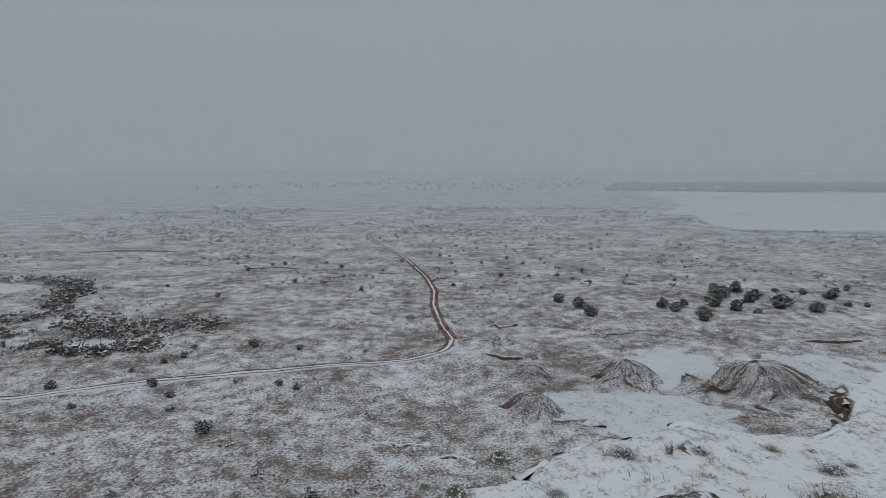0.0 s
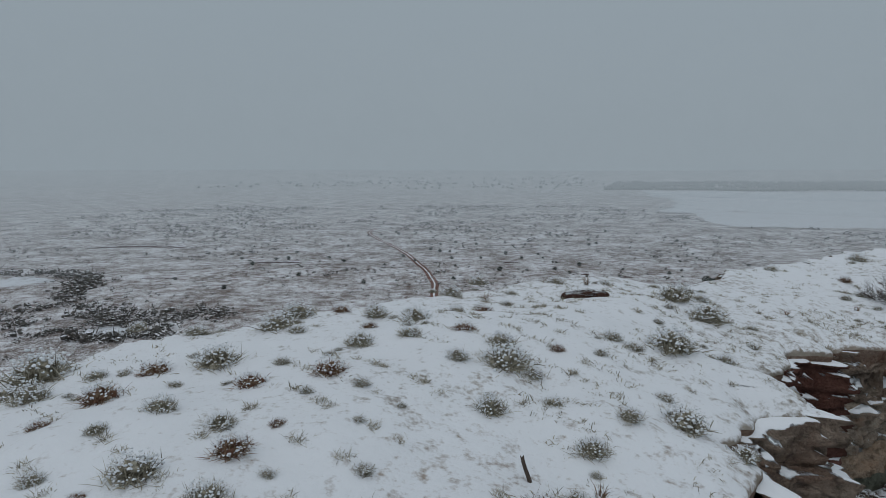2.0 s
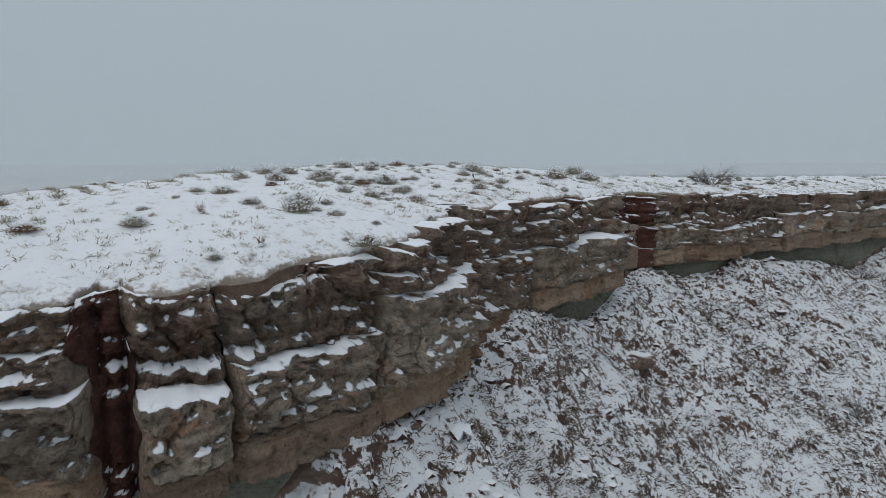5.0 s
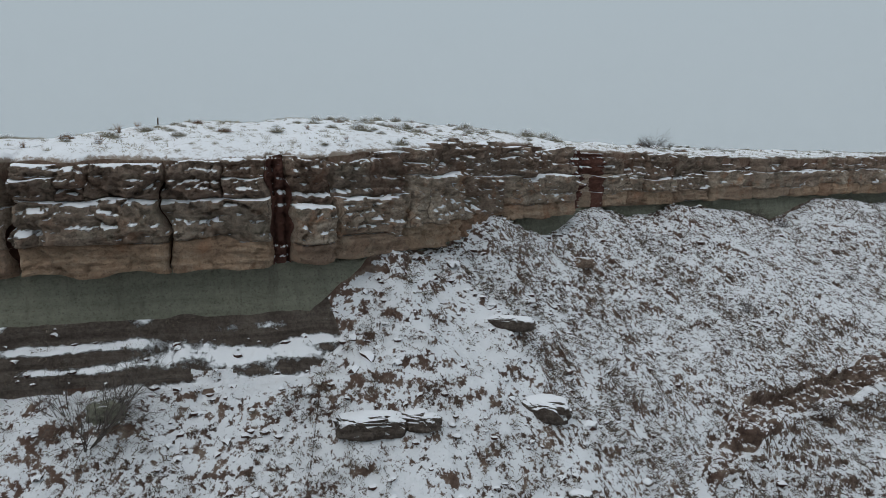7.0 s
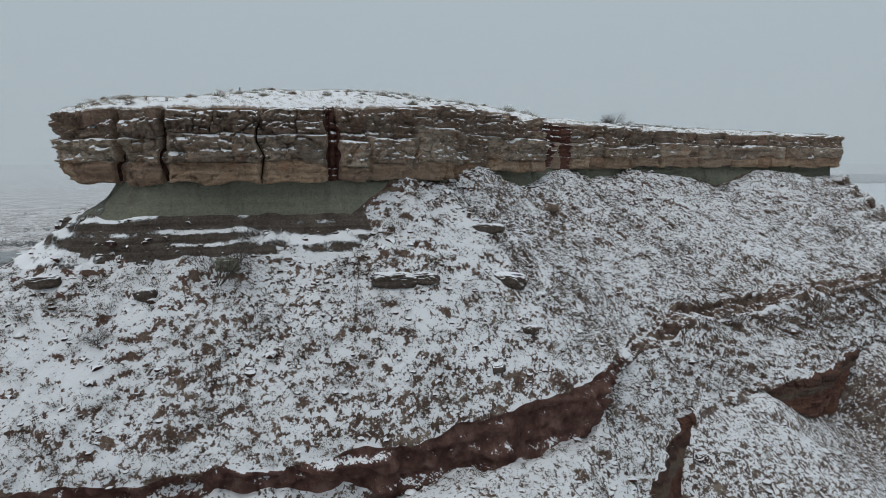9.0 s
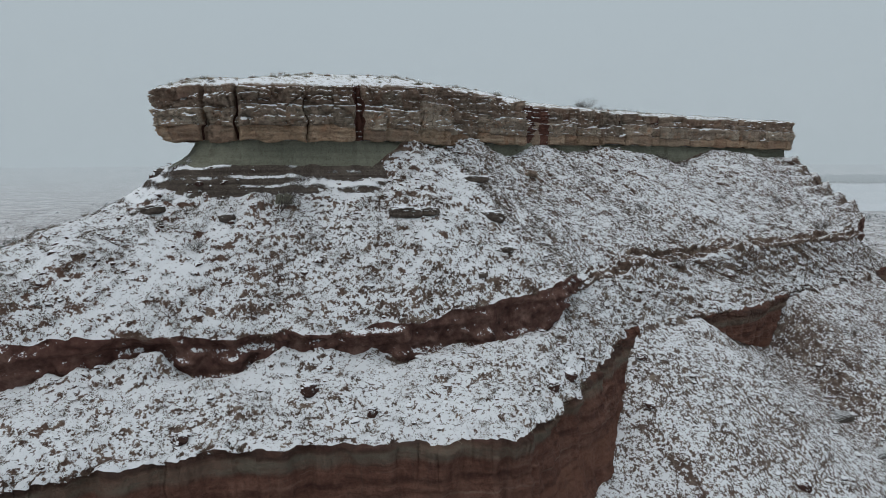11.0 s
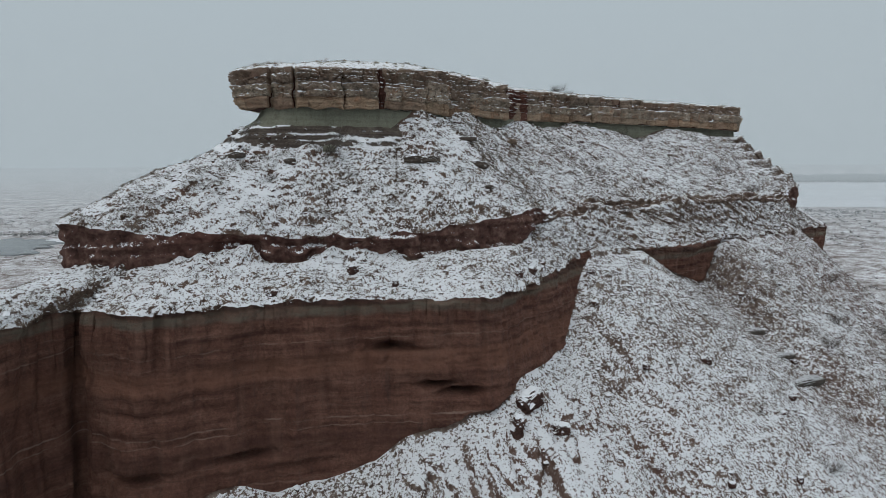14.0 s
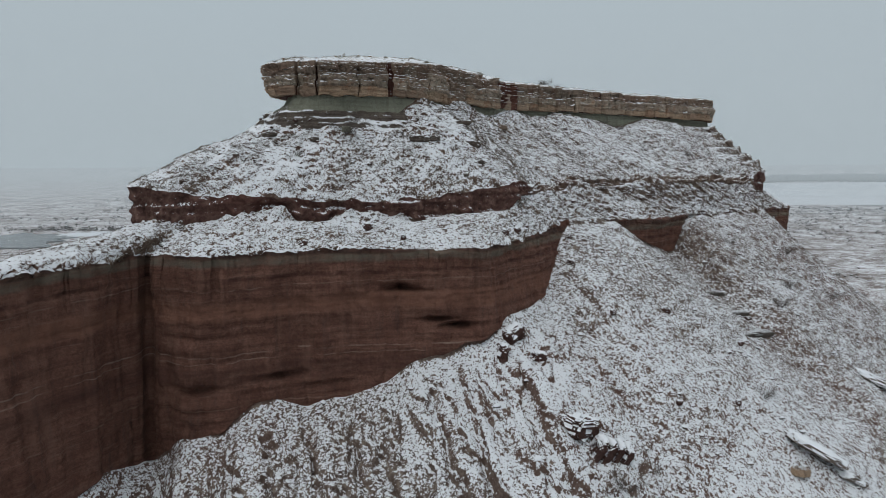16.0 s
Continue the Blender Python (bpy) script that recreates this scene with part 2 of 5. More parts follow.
M_PLAIN = snowy("snowy_grassland", ((0.25, (0.06, 0.046, 0.040)), (0.5, (0.15, 0.112, 0.095)), (0.75, (0.25, 0.208, 0.18))), 1.0, 0.435, 0.2, 0.60, 1.3, 0.15, 0.9)
M_CAP = rock("grey_brown_caprock", ((0.36, (0.115, 0.079, 0.056)), (0.5, (0.46, 0.365, 0.285)), (0.62, (0.68, 0.59, 0.48))), 0.62, None, 1.0, 1.0, (0.42, 0.22, 0.125), 0.8, 0.6)
M_CAPTOP = rock("weathered_upper_caprock", ((0.36, (0.075, 0.048, 0.037)), (0.5, (0.29, 0.203, 0.152)), (0.64, (0.54, 0.435, 0.345))), 0.66, None, 1.0, 1.0, (0.25, 0.115, 0.07), 0.55, 0.5)
M_CAPTAN = rock("tan_caprock_base", ((0.32, (0.20, 0.12, 0.078)), (0.5, (0.45, 0.31, 0.21)), (0.68, (0.62, 0.50, 0.38))), 0.95, None, 1.0, 1.0, (0.38, 0.17, 0.085), 0.5, 0.25)
M_CAPRED = rock("red_clay_crack", ((0.3, (0.055, 0.025, 0.019)), (0.5, (0.13, 0.060, 0.046)), (0.7, (0.22, 0.115, 0.09))), 0.6)
M_GREEN = rock("grey_green_shale", ((0.3, (0.12, 0.12, 0.09)), (0.5, (0.22, 0.222, 0.17)), (0.7, (0.31, 0.315, 0.245))), 0.9, None, 0.8)
M_DARK = rock("dark_layered_shale", ((0.34, (0.035, 0.028, 0.023)), (0.5, (0.125, 0.10, 0.084)), (0.66, (0.24, 0.205, 0.17))), 0.64, None, 1.3, 2.2)
M_LEDGE = rock("dark_red_mudstone", ((0.3, (0.034, 0.019, 0.016)), (0.5, (0.085, 0.046, 0.038)), (0.7, (0.16, 0.095, 0.078))), 0.40, None, 1.0, 1.8)
M_BAND = snowy("dusted_red_mudstone", ((0.3, (0.035, 0.017, 0.014)), (0.5, (0.10, 0.052, 0.042)), (0.72, (0.20, 0.125, 0.10))), 1.0, 0.52, 0.6, 0.25, 4.6, 0.05, 0.7)
M_RED = rock("red_mudstone_cliff", ((0.3, (0.055, 0.026, 0.020)), (0.5, (0.134, 0.063, 0.046)), (0.7, (0.24, 0.13, 0.097))), 1.25,
             ((38.6, 39.4, 0.22, (0.145, 0.135, 0.105), 0.75), (39.4, 40.2, 0.15, (0.05, 0.036, 0.03), 0.8), (37.2, 37.6, 0.12, (0.04, 0.018, 0.015), 0.6), (36.4, 36.5, 0.07, (0.28, 0.2, 0.16), 0.5), (33.4, 35.2, 0.4, (0.19, 0.092, 0.062), 0.6),
              (29.6, 29.75, 0.05, (0.30, 0.22, 0.18), 0.6), (28.9, 29.0, 0.05, (0.30, 0.22, 0.18), 0.55), (26.5, 28.4, 0.4, (0.065, 0.031, 0.025), 0.5), (24.2, 24.35, 0.06, (0.26, 0.17, 0.13), 0.5)), 0.7, 0.8)


# ---- mesh helpers ----
def mesh_object(name, verts, faces, mat, parent=None, label="", shade=True):
    verts, faces = np.asarray(verts, np.float32), np.asarray(faces, np.int32)
    me = bpy.data.meshes.new(name)
    me.vertices.add(len(verts))
    me.vertices.foreach_set("co", verts.ravel())
    side = faces.shape[1]
    me.loops.add(faces.size)
    me.loops.foreach_set("vertex_index", faces.ravel())
    me.polygons.add(len(faces))
    me.polygons.foreach_set("loop_start", np.arange(0, faces.size, side, dtype=np.int32))
    me.update(calc_edges=True)
    me.polygons.foreach_set("use_smooth", np.full(len(faces), shade))
    if mat:
        me.materials.append(mat)
    me.update()
    ob = new(name, me)
    if parent:
        ob.parent = parent
    if label:
        tagged(ob, label)
    return ob


def grid_faces(nu, nv, closed=False, flip=False):
    u = np.arange(nu if closed else nu - 1)
    v = np.arange(nv - 1)
    a = (u[:, None] * nv + v[None]).ravel()
    b = (((u + 1) % nu)[:, None] * nv + v[None]).ravel()
    return np.stack((a, b, b + 1, a + 1) if not flip else (a, a + 1, b + 1, b), 1)


def sheet(name, grid, mat, parent=None, label="", closed=False, flip=False, shade=True):
    nu, nv = grid.shape[:2]
    return mesh_object(name, grid.reshape(-1, 3), grid_faces(nu, nv, closed, flip), mat, parent, label, shade)


def empty(name, label, category, kind="", group="", at=(0, 0, 0)):
    ob = new(name)
    ob.location = at
    return tagged(ob, label, category, group, kind)


# ---- the mesa: rings of plan points, from the back round the nose and the front to the far end ----
RIM = [(5.8, 16.4), (-1.8, 11.6), (-8.5, 6.5), (-14.6, 0.4), (-21.8, -9.7), (-23.2, -16.4), (-20.4, -18.7), (-18, -19.1), (-15.4, -18.9), (-10.2, -17.6), (-6.0, -16.4), (-3.0, -14.0),
       (-0.4, -10.4), (1.0, -6.6), (3.8, -2.1), (8.8, 3.3), (12.6, 8.4), (17, 10.3), (29.7, 17.2), (45, 26.6), (56.8, 34.5), (58.5, 40), (41, 37.5), (20.5, 24.9), (14.6, 21.0), (11.2, 16.8)]
RIM_Z = [63.6, 63.65, 63.5, 63.1, 62.2, 61.45, 61.4, 61.45, 61.6, 61.8, 61.9, 62.1, 62.4, 62.75, 62.8, 62.7, 62.5, 62.4, 62.1, 62.2, 62.35, 62.4, 62.6, 62.9, 63.1, 63.2]
SPINE = [(-18, -13.2), (-13.5, -9.6), (-9, -5.5), (-3.5, 0.5), (2, 7), (9.5, 12.6), (16, 15.6), (29, 22.5), (45, 32), (54, 36.8)]
SPINE_Z = [62.5, 63.25, 63.8, 64.1, 64.1, 63.6, 63.2, 62.95, 62.9, 62.8]
SHALE = [1.0, 1.0, 1.0, 1.4, 3.0, 4.0, 2.6, 1.0, 0.9, 0.9, 0.9, 0.8, 0.7, 0.7, 0.8, 0.9, 1.0, 1.0, 1.0, 1.2, 1.6, 1.2, 1.0, 1.0, 1.0, 1.0]
SHALE_Z = [55.5, 55.5, 55.5, 55.5, 55.7, 55.6, 55.7, 55.7, 55.7, 55.7, 55.7, 57.3, 57.65, 57.5, 57.1, 56.8, 57.1, 57.2, 57.0, 57.2, 56.4, 55.5, 55.5, 55.5, 55.5, 55.5]
BENCH = [(10, 34), (-12, 30), (-25, 12), (-29, -3), (-33, -20), (-33.2, -31.5), (-30, -32.6), (-26, -31.8), (-20, -29.8), (-13, -27.8), (-6, -25.8), (1.4, -22.8),
         (9, -19), (11.2, -15), (14, -9), (19.5, -3.5), (24, -0.5), (30, 3), (45, 11), (59, 21), (68.2, 31.6), (69, 43), (48, 55), (25, 42), (18, 37), (14, 35)]
BENCH_Z = [46, 46, 46, 46, 46.2, 46.3, 46.0, 45.6, 45.1, 44.8, 44.7, 45.1, 46.3, 46.2, 46, 46, 46, 46, 46.6, 46.9, 47.4, 47, 46, 46, 46, 46]
STEP = [1.0, 1.0, 1.6, 4.2, 4.6, 4.4, 3.6, 2.8, 2.3, 2.0, 2.0, 2.2, 2.7, 1.7, 0.8, 0.7, 0.7, 0.6, 0.6, 1.4, 4.2, 2.4, 1, 1, 1, 1]
BROW = [(12, 44), (-18, 40), (-40, 22), (-37, -4), (-39.5, -33), (-37.5, -51), (-33, -44), (-29.8, -36.2), (-24, -38.6), (-17, -35.4), (-8, -33.2), (0, -32.2),
        (5.6, -30.4), (12, -20.5), (17.4, -11.5), (25.9, -6), (33.5, -1.5), (42.6, 6.2), (53, 12.5), (62.5, 20.0), (71.2, 27.8), (73, 42), (52, 65), (28, 52), (22, 47), (17, 45)]
BROW_Z = [39.7] * 2 + [38.6, 38.6, 39.2] + [39.7] * 8 + [39.9, 40.6, 40.3, 40.2, 40.3, 40.3, 40.3, 40.2, 40.2, 40, 40, 40, 40]
FOOT = [(12, 45), (-19, 41), (-41, 22.5), (-38, -4), (-40, -33.5), (-36.5, -52), (-33.6, -44.2), (-30.6, -36.4), (-24.6, -38.9), (-17.2, -36), (-8.4, -33.8), (-0.2, -32.8),
        (6.2, -30.8), (12.6, -22), (17.8, -12), (25.95, -6.05), (33.4, -0.9), (42.0, 6.6), (53.3, 12), (62.4, 19.7), (70.7, 27.4), (73.5, 43), (52, 66), (28, 53), (22, 48), (17, 46)]
FOOT_Z = [30, 30, 30, 28, 22, 18, 18, 17.5, 22, 24, 25, 28.2, 30.8, 32.4, 38.8, 40.2, 37.0, 36.4, 39.9, 40.0, 35.0, 36, 34, 32, 32, 32]
APRON = [(12, 82), (-34, 74), (-72, 36), (-80, -4), (-74, -52), (-46, -74), (-32, -74), (-22, -68), (-15, -64), (-8, -60), (0, -58), (7, -56),
         (15, -54), (25, -49), (36, -43), (46, -38), (54, -32), (66, -24), (80, -12), (94, 0), (108, 14), (118, 60), (70, 106), (36, 92), (30, 88), (20, 84)]
APRON_Z = [4, 4, 4, 3, 3, 4, 4, 5, 6, 8, 10, 11, 12, 12, 12, 12, 10, 8, 5, 4, 3, 3, 3, 3, 3, 3]


def ring(points, k, f):
    """Catmull-Rom through a closed ring of numbers or points."""
    p = np.asarray(points, float)
    n = len(p)
    a, b, c, d = p[(k - 1) % n], p[k % n], p[(k + 1) % n], p[(k + 2) % n]
    if p.ndim == 2:
        f = f[:, None]
    return 0.5 * (2 * b + (c - a) * f + (2 * a - 5 * b + 4 * c - d) * f ** 2 + (3 * b - a - 3 * c + d) * f ** 3)


us = []
for k in range(len(BENCH)):
    seg = np.linalg.norm(np.subtract(BROW[(k + 1) % 26], BROW[k]))
    seg = max(seg, np.linalg.norm(np.subtract(BENCH[(k + 1) % 26], BENCH[k])))
    pace = 0.14 if 4 <= k <= 19 else 0.7
    count = max(4, int(seg / pace))
    us.extend(k + np.arange(count) / count)
us = np.array(us)
KI, KF = np.floor(us).astype(int), us - np.floor(us)
R = lambda pts: ring(pts, KI, KF)


def at_height(xy, z):
    return np.column_stack((xy, z if np.ndim(z) else np.full(len(xy), z)))


def outward(xy):
    t = np.roll(xy, -1, 0) - np.roll(xy, 1, 0)
    t /= np.linalg.norm(t, axis=1)[:, None] + 1e-9
    return np.column_stack((-t[:, 1], t[:, 0])) * SIDE


rim_xy = R(RIM)
area = np.sum(rim_xy[:, 0] * np.roll(rim_xy[:, 1], -1) - np.roll(rim_xy[:, 0], -1) * rim_xy[:, 1])
SIDE = -1 if area > 0 else 1
rim_out = outward(rim_xy)
rim_z = R(RIM_Z) + 0.16 * fbm(at_height(rim_xy, 0) * 0.45, 3, 0.6, 22)
bench_xy = R(BENCH)
bench_rise = 0.35 * fbm(at_height(bench_xy, 0) * 0.5, 3, 0.6, 26)
brow_out = 0.45 * fbm(at_height(R(BROW), 0) * 0.55, 4, 0.6, 27)
brow_rise = 0.22 * fbm(at_height(R(BROW), 0) * 0.8, 3, 0.6, 29)
apron_out = outward(R(APRON))
drop = R(BROW_Z) - R(FOOT_Z)
drop = drop + (1.1 * fbm(np.column_stack((us * 1.7, 0 * us, 0 * us)), 3, 0.5, 75) - 0.1) * smooth(4.6, 5.5, us) * smooth(12.8, 12.2, us)
outcrop = 5.8 * np.clip((us - 15.0) / 1.5, 0, 1) ** 0.8 * smooth(16.95, 16.6, us) + 6.5 * np.clip((us - 18.9) / 1.0, 0, 1) * smooth(21.4, 20.8, us) + 0.08
drop = np.where((us > 14.7) & (us < 21), outcrop, drop)
drop = np.where((us > 13) & (us <= 14.7), np.maximum(0.08, drop * smooth(14.35, 13.2, us)), drop)
step = R(STEP) * np.clip(0.95 + 0.55 * fbm(np.column_stack((us * 1.7, 0 * us, 0 * us)), 3, 0.6, 71) * smooth(5.6, 7, us), 0.35, 1.5)
step = step * (1 - 0.55 * smooth(13.4, 14.2, us) * smooth(19.2, 18.6, us) * smooth(0.3, -0.3, fbm(np.column_stack((us * 2.3, 0 * us, 0 * us)), 3, 0.6, 74)))
CONTACT = 57.5 + 0.7 * smooth(-1, 12, rim_xy[:, 0])


def near_u(x, y):
    """The ring's place that lies nearest to a point of the rim."""
    return float(us[np.argmin((rim_xy[:, 0] - x) ** 2 + (rim_xy[:, 1] - y) ** 2)])


# where the upper beds, or the whole rock, stand back from the face line: chimneys, broken corners and the red alcove
rim_run = np.concatenate(([0], np.cumsum(np.linalg.norm(np.diff(rim_xy, axis=0), axis=1))))


def stands_back(places):
    total_ = np.zeros(len(us))
    for x, y, deep_, half in places:
        along_ = np.abs(rim_run - np.interp(near_u(x, y), us, rim_run))
        total_ += deep_ * smooth(half * 1.35 + 0.1, half * 0.8, along_)
    return total_


# the main joints along the front: where each block begins and how far it stands proud
JOINTS = [(-16.5, 1.2, 0.0), (-20.0, -6.0, 0.1), (-22.4, -12.5, 0.05), (-18.15, -19.0, -0.12), (-15.55, -18.9, 0.16), (-10.5, -17.6, 0.04), (-6.75, -16.75, 0.0), (-6.05, -16.4, 0.12), (-4.6, -15.3, 0.02), (-1.7, -12.4, 0.3), (0.75, -7.6, 0.05),
          (1.15, -6.2, 0.05), (3.75, -2.2, 0.28), (9.5, 4.1, 0.1), (12.9, 8.7, 0.0), (16.8, 10.2, 0.2), (20.2, 11.9, -0.15), (24, 14.0, 0.08), (28, 16.3, -0.2), (30, 17.4, 0.12), (35, 20.4, -0.15), (40, 23.5, -0.02), (45, 26.6, 0.12), (50.5, 30.3, 0.15)]
notch = stands_back([(x, y, 0.3, 0.10) for x, y, _ in JOINTS[3:]] + [(-6.4, -16.6, 0.6, 0.28), (-15.5, -18.9, 0.5, 0.12), (0.9, -7.2, 0.7, 0.25), (11.2, 6.4, 1.1, 1.7), (-18.1, -19.0, 0.35, 0.15), (20.2, 11.9, 0.4, 0.3), (30, 17.3, 0.5, 0.3)])
upper_back = stands_back(((-0.2, -9.8, 0.4, 1.2), (7.6, 1.9, 1.1, 1.5), (-12.4, -18.2, 0.4, 0.5), (37, 21.5, 0.7, 3.0), (23, 13.4, 0.5, 1.5))) + 0.2 * smooth(0.1, 0.4, fbm(at_height(rim_xy, 0) * 0.5, 2, 0.5, 24))
core_xy = rim_xy - (1.1 + notch)[:, None] * rim_out
nose = smooth(9, 2, np.hypot(rim_xy[:, 0] + 23, rim_xy[:, 1] + 15.5))
core_low = core_xy - 0.5 * nose[:, None] * rim_out
shale_xy = rim_xy - R(SHALE)[:, None] * rim_out
# how high the talus laps against the shale and the rock along the front
LAP = [(-22.9, -16.4, 55.3), (-15.4, -18.9, 55.6), (-6.6, -16.7, 55.5), (-5.4, -16.0, 55.5), (-2.4, -13.4, 57.9), (-0.7, -10.8, 57.2), (0.7, -7.6, 57.3), (1.2, -6.2, 58.1), (3.7, -2.2, 58.0), (5.4, -0.4, 57.0), (8, 2.4, 56.3),
       (10.2, 5.2, 57.4), (11.4, 6.8, 57.8), (14, 9.2, 57.1), (18, 10.8, 57.0), (20.8, 12.2, 57.7), (29, 16.8, 56.9), (33, 19.1, 55.9), (40, 23.5, 57.7), (48, 28.5, 57.2), (55.5, 33.5, 56.0)]
lap_u = [near_u(x, y) for x, y, _ in LAP]
shale_z = np.where((us > lap_u[0]) & (us < lap_u[-1]), np.interp(us, lap_u, [q[2] for q in LAP]), R(SHALE_Z))
shale_z = shale_z + 0.14 * fbm(at_height(rim_xy, 0) * 0.6, 3, 0.6, 23)
shale_fall = 2.5 - 2.2 * smooth(9.8, 11.4, us) * smooth(21.5, 20.5, us)
levels = [
    (at_height(core_xy - upper_back[:, None] * rim_out, rim_z - 0.15), 0), (at_height(core_low, CONTACT + 0.02), 12),
    (at_height(shale_xy, CONTACT), 3), (at_height(shale_xy + (0.3 + 2.3 * nose)[:, None] * rim_out, shale_z), 14),
    (at_height(rim_xy + (0.9 + 1.4 * nose - 0.7 * smooth(10, 12, us))[:, None] * rim_out, shale_z - shale_fall), 16),
    (at_height(bench_xy, R(BENCH_Z)), 96), (at_height(bench_xy + (0.6 - 0.85 * smooth(0.3, 0.9, step) + 1.5 * smooth(13.0, 14, us) * smooth(19.4, 18.9, us))[:, None] * outward(bench_xy), R(BENCH_Z) - R(STEP)), 22),
    (at_height(R(BROW), R(BROW_Z)), 72), (at_height(R(FOOT), R(BROW_Z) - drop), 110),
    (at_height(R(APRON), R(APRON_Z)), 190), (at_height(R(APRON) + (22 + 48 * smooth(3.5, 5, us) * smooth(21, 19.5, us))[:, None] * apron_out, -1.5), 24)]
rows_v, zone, weight = [levels[0][0]], [0], [0.0]
for z, ((a, _), (b, n)) in enumerate(zip(levels, levels[1:])):
    for j in range(1, n + 1):
        f = j / n
        rows_v.append(a + (b - a) * (np.array((f ** 1.7, f ** 1.7, f)) if z == 2 else f))
        zone.append(z)
        weight.append(f)
LOFT = np.stack(rows_v, 1)
zone, weight = np.array(zone), np.array(weight)
# broken edges of the ledge and of the cliff's brow, felt only close to them
near_bench = np.select([zone == 4, zone == 5, zone == 6], [smooth(0.93, 1, weight), np.ones(len(zone)), smooth(0.15, 0, weight)], 0.0)
below_bench = np.select([zone == 5, zone == 6], [weight, smooth(0.2, 0, weight)], 0.0)
near_brow = np.select([zone == 6, zone == 7], [smooth(0.9, 1, weight), smooth(0.4, 0, weight)], 0.0)
LOFT[..., 2] += bench_rise[:, None] * near_bench - (step - R(STEP))[:, None] * below_bench + brow_rise[:, None] * near_brow
LOFT[..., :2] += (brow_out[:, None] * outward(R(BROW)))[:, None] * near_brow[None, :, None]
# broad hollows and ribs, then clods, beds and flutes, pushed along the surface's own normal
du = np.roll(LOFT, -1, 0) - np.roll(LOFT, 1, 0)
dv = np.gradient(LOFT, axis=1)
nrm = np.cross(du, dv) * SIDE
nrm /= np.linalg.norm(nrm, axis=2)[..., None] + 1e-9
if nrm[:, 30:80, 2].mean() < 0:
    nrm = -nrm
flat = LOFT * np.array((1, 1, 0.25))
beds = fbm(LOFT * np.array((0.08, 0.08, 1.5)), 3, 0.6, 5)
TURNED = LOFT @ np.array(Euler((0.7, 0.5, 0.9)).to_matrix())
TURNED2 = LOFT @ np.array(Euler((1.9, 0.3, 2.4)).to_matrix()) + 0.25 * np.stack([fbm(LOFT * 1.1, 1, 0.5, 25 + k) for k in range(3)], -1)
clods = np.abs(fbm(TURNED2 * 1.15, 1, 0.5, 8)) + 0.55 * np.abs(fbm(TURNED * 2.1, 1, 0.5, 18)) + 0.30 * fbm(TURNED2 * 3.3, 1, 0.5, 28) - 0.35
swales = fbm(np.stack((us[:, None] * 1.7 + 0.5 * fbm(LOFT * 0.16, 3, 0.55, 65), LOFT[..., 2] * 0.10, 0 * LOFT[..., 0]), 2), 2, 0.5, 64)
slope_push = 0.20 * np.clip(swales, -0.8, 0.8) + 0.5 * fbm(LOFT * 0.09, 3, 0.45, 1) + 0.06 * fbm(TURNED * 0.5, 2, 0.6, 2) + 0.18 * np.maximum(fbm(TURNED2 * 0.8, 2, 0.5, 88), -0.15) + 0.22 * clods * (0.75 + 0.5 * fbm(LOFT * 0.3, 1, 0.5, 13))
hillside = np.clip(nrm[..., 2], 0, 1)
cliff_push = 0.55 * fbm(flat * 0.28, 3, 0.55, 3) + 0.13 * beds + 0.12 * fbm(LOFT * 1.3, 3, 0.6, 4)
flutes = np.abs(fbm(LOFT * np.array((0.55, 0.55, 0.06)) + 3.0, 3, 0.6, 62))
cliff_push += 0.45 * np.clip(flutes, 0, 0.5) + 0.05 * np.tanh(3 * fbm(LOFT * np.array((0.2, 0.2, 3.2)), 2, 0.6, 63))
ledge_push = 0.45 * fbm(flat * 0.35, 3, 0.6, 6) + 0.35 * fbm(LOFT * np.array((0.15, 0.15, 2.6)), 2, 0.6, 9) + 0.12 * fbm(LOFT * 1.6, 2, 0.6, 4)
terrace = np.zeros(LOFT.shape[:2])
for tz, reach in ((54.9, 0.45), (54.0, 0.6), (53.1, 0.5)):
    jag = tz + 0.35 * fbm(LOFT * np.array((0.25, 0.25, 0)), 2, 0.5, 72)
    terrace += reach * smooth(-0.12, 0.12, jag - LOFT[..., 2]) * smooth(1.6, 0.2, jag - LOFT[..., 2]) * np.clip(0.4 + 1.2 * fbm(LOFT * 0.35, 2, 0.5, 73), 0, 1)
terrace *= 0.55 * (smooth(4.5, 6, us) * smooth(14.5, 13.2, us))[:, None]
# stepped beds on the far end's shoulder
for tz, reach in ((56.2, 1.0), (55.0, 1.2), (53.6, 1.1), (52.2, 1.3), (50.6, 1.2), (49.2, 1.0)):
    jag = tz + 0.3 * fbm(LOFT * np.array((0.25, 0.25, 0)), 2, 0.5, 76)
    terrace += reach * smooth(-0.10, 0.10, jag - LOFT[..., 2]) * smooth(1.5, 0.3, jag - LOFT[..., 2]) * (smooth(19.1, 19.9, us) * smooth(22.4, 21.6, us))[:, None] * np.clip(0.6 + 0.8 * fbm(LOFT * 0.3, 2, 0.5, 77), 0, 1)
bulge = (0.45 * np.sin(math.pi * weight) * (zone == 4))[None] * (smooth(3.5, 5, us) * smooth(13, 11, us))[:, None]
slots = np.zeros(LOFT.shape[:2])
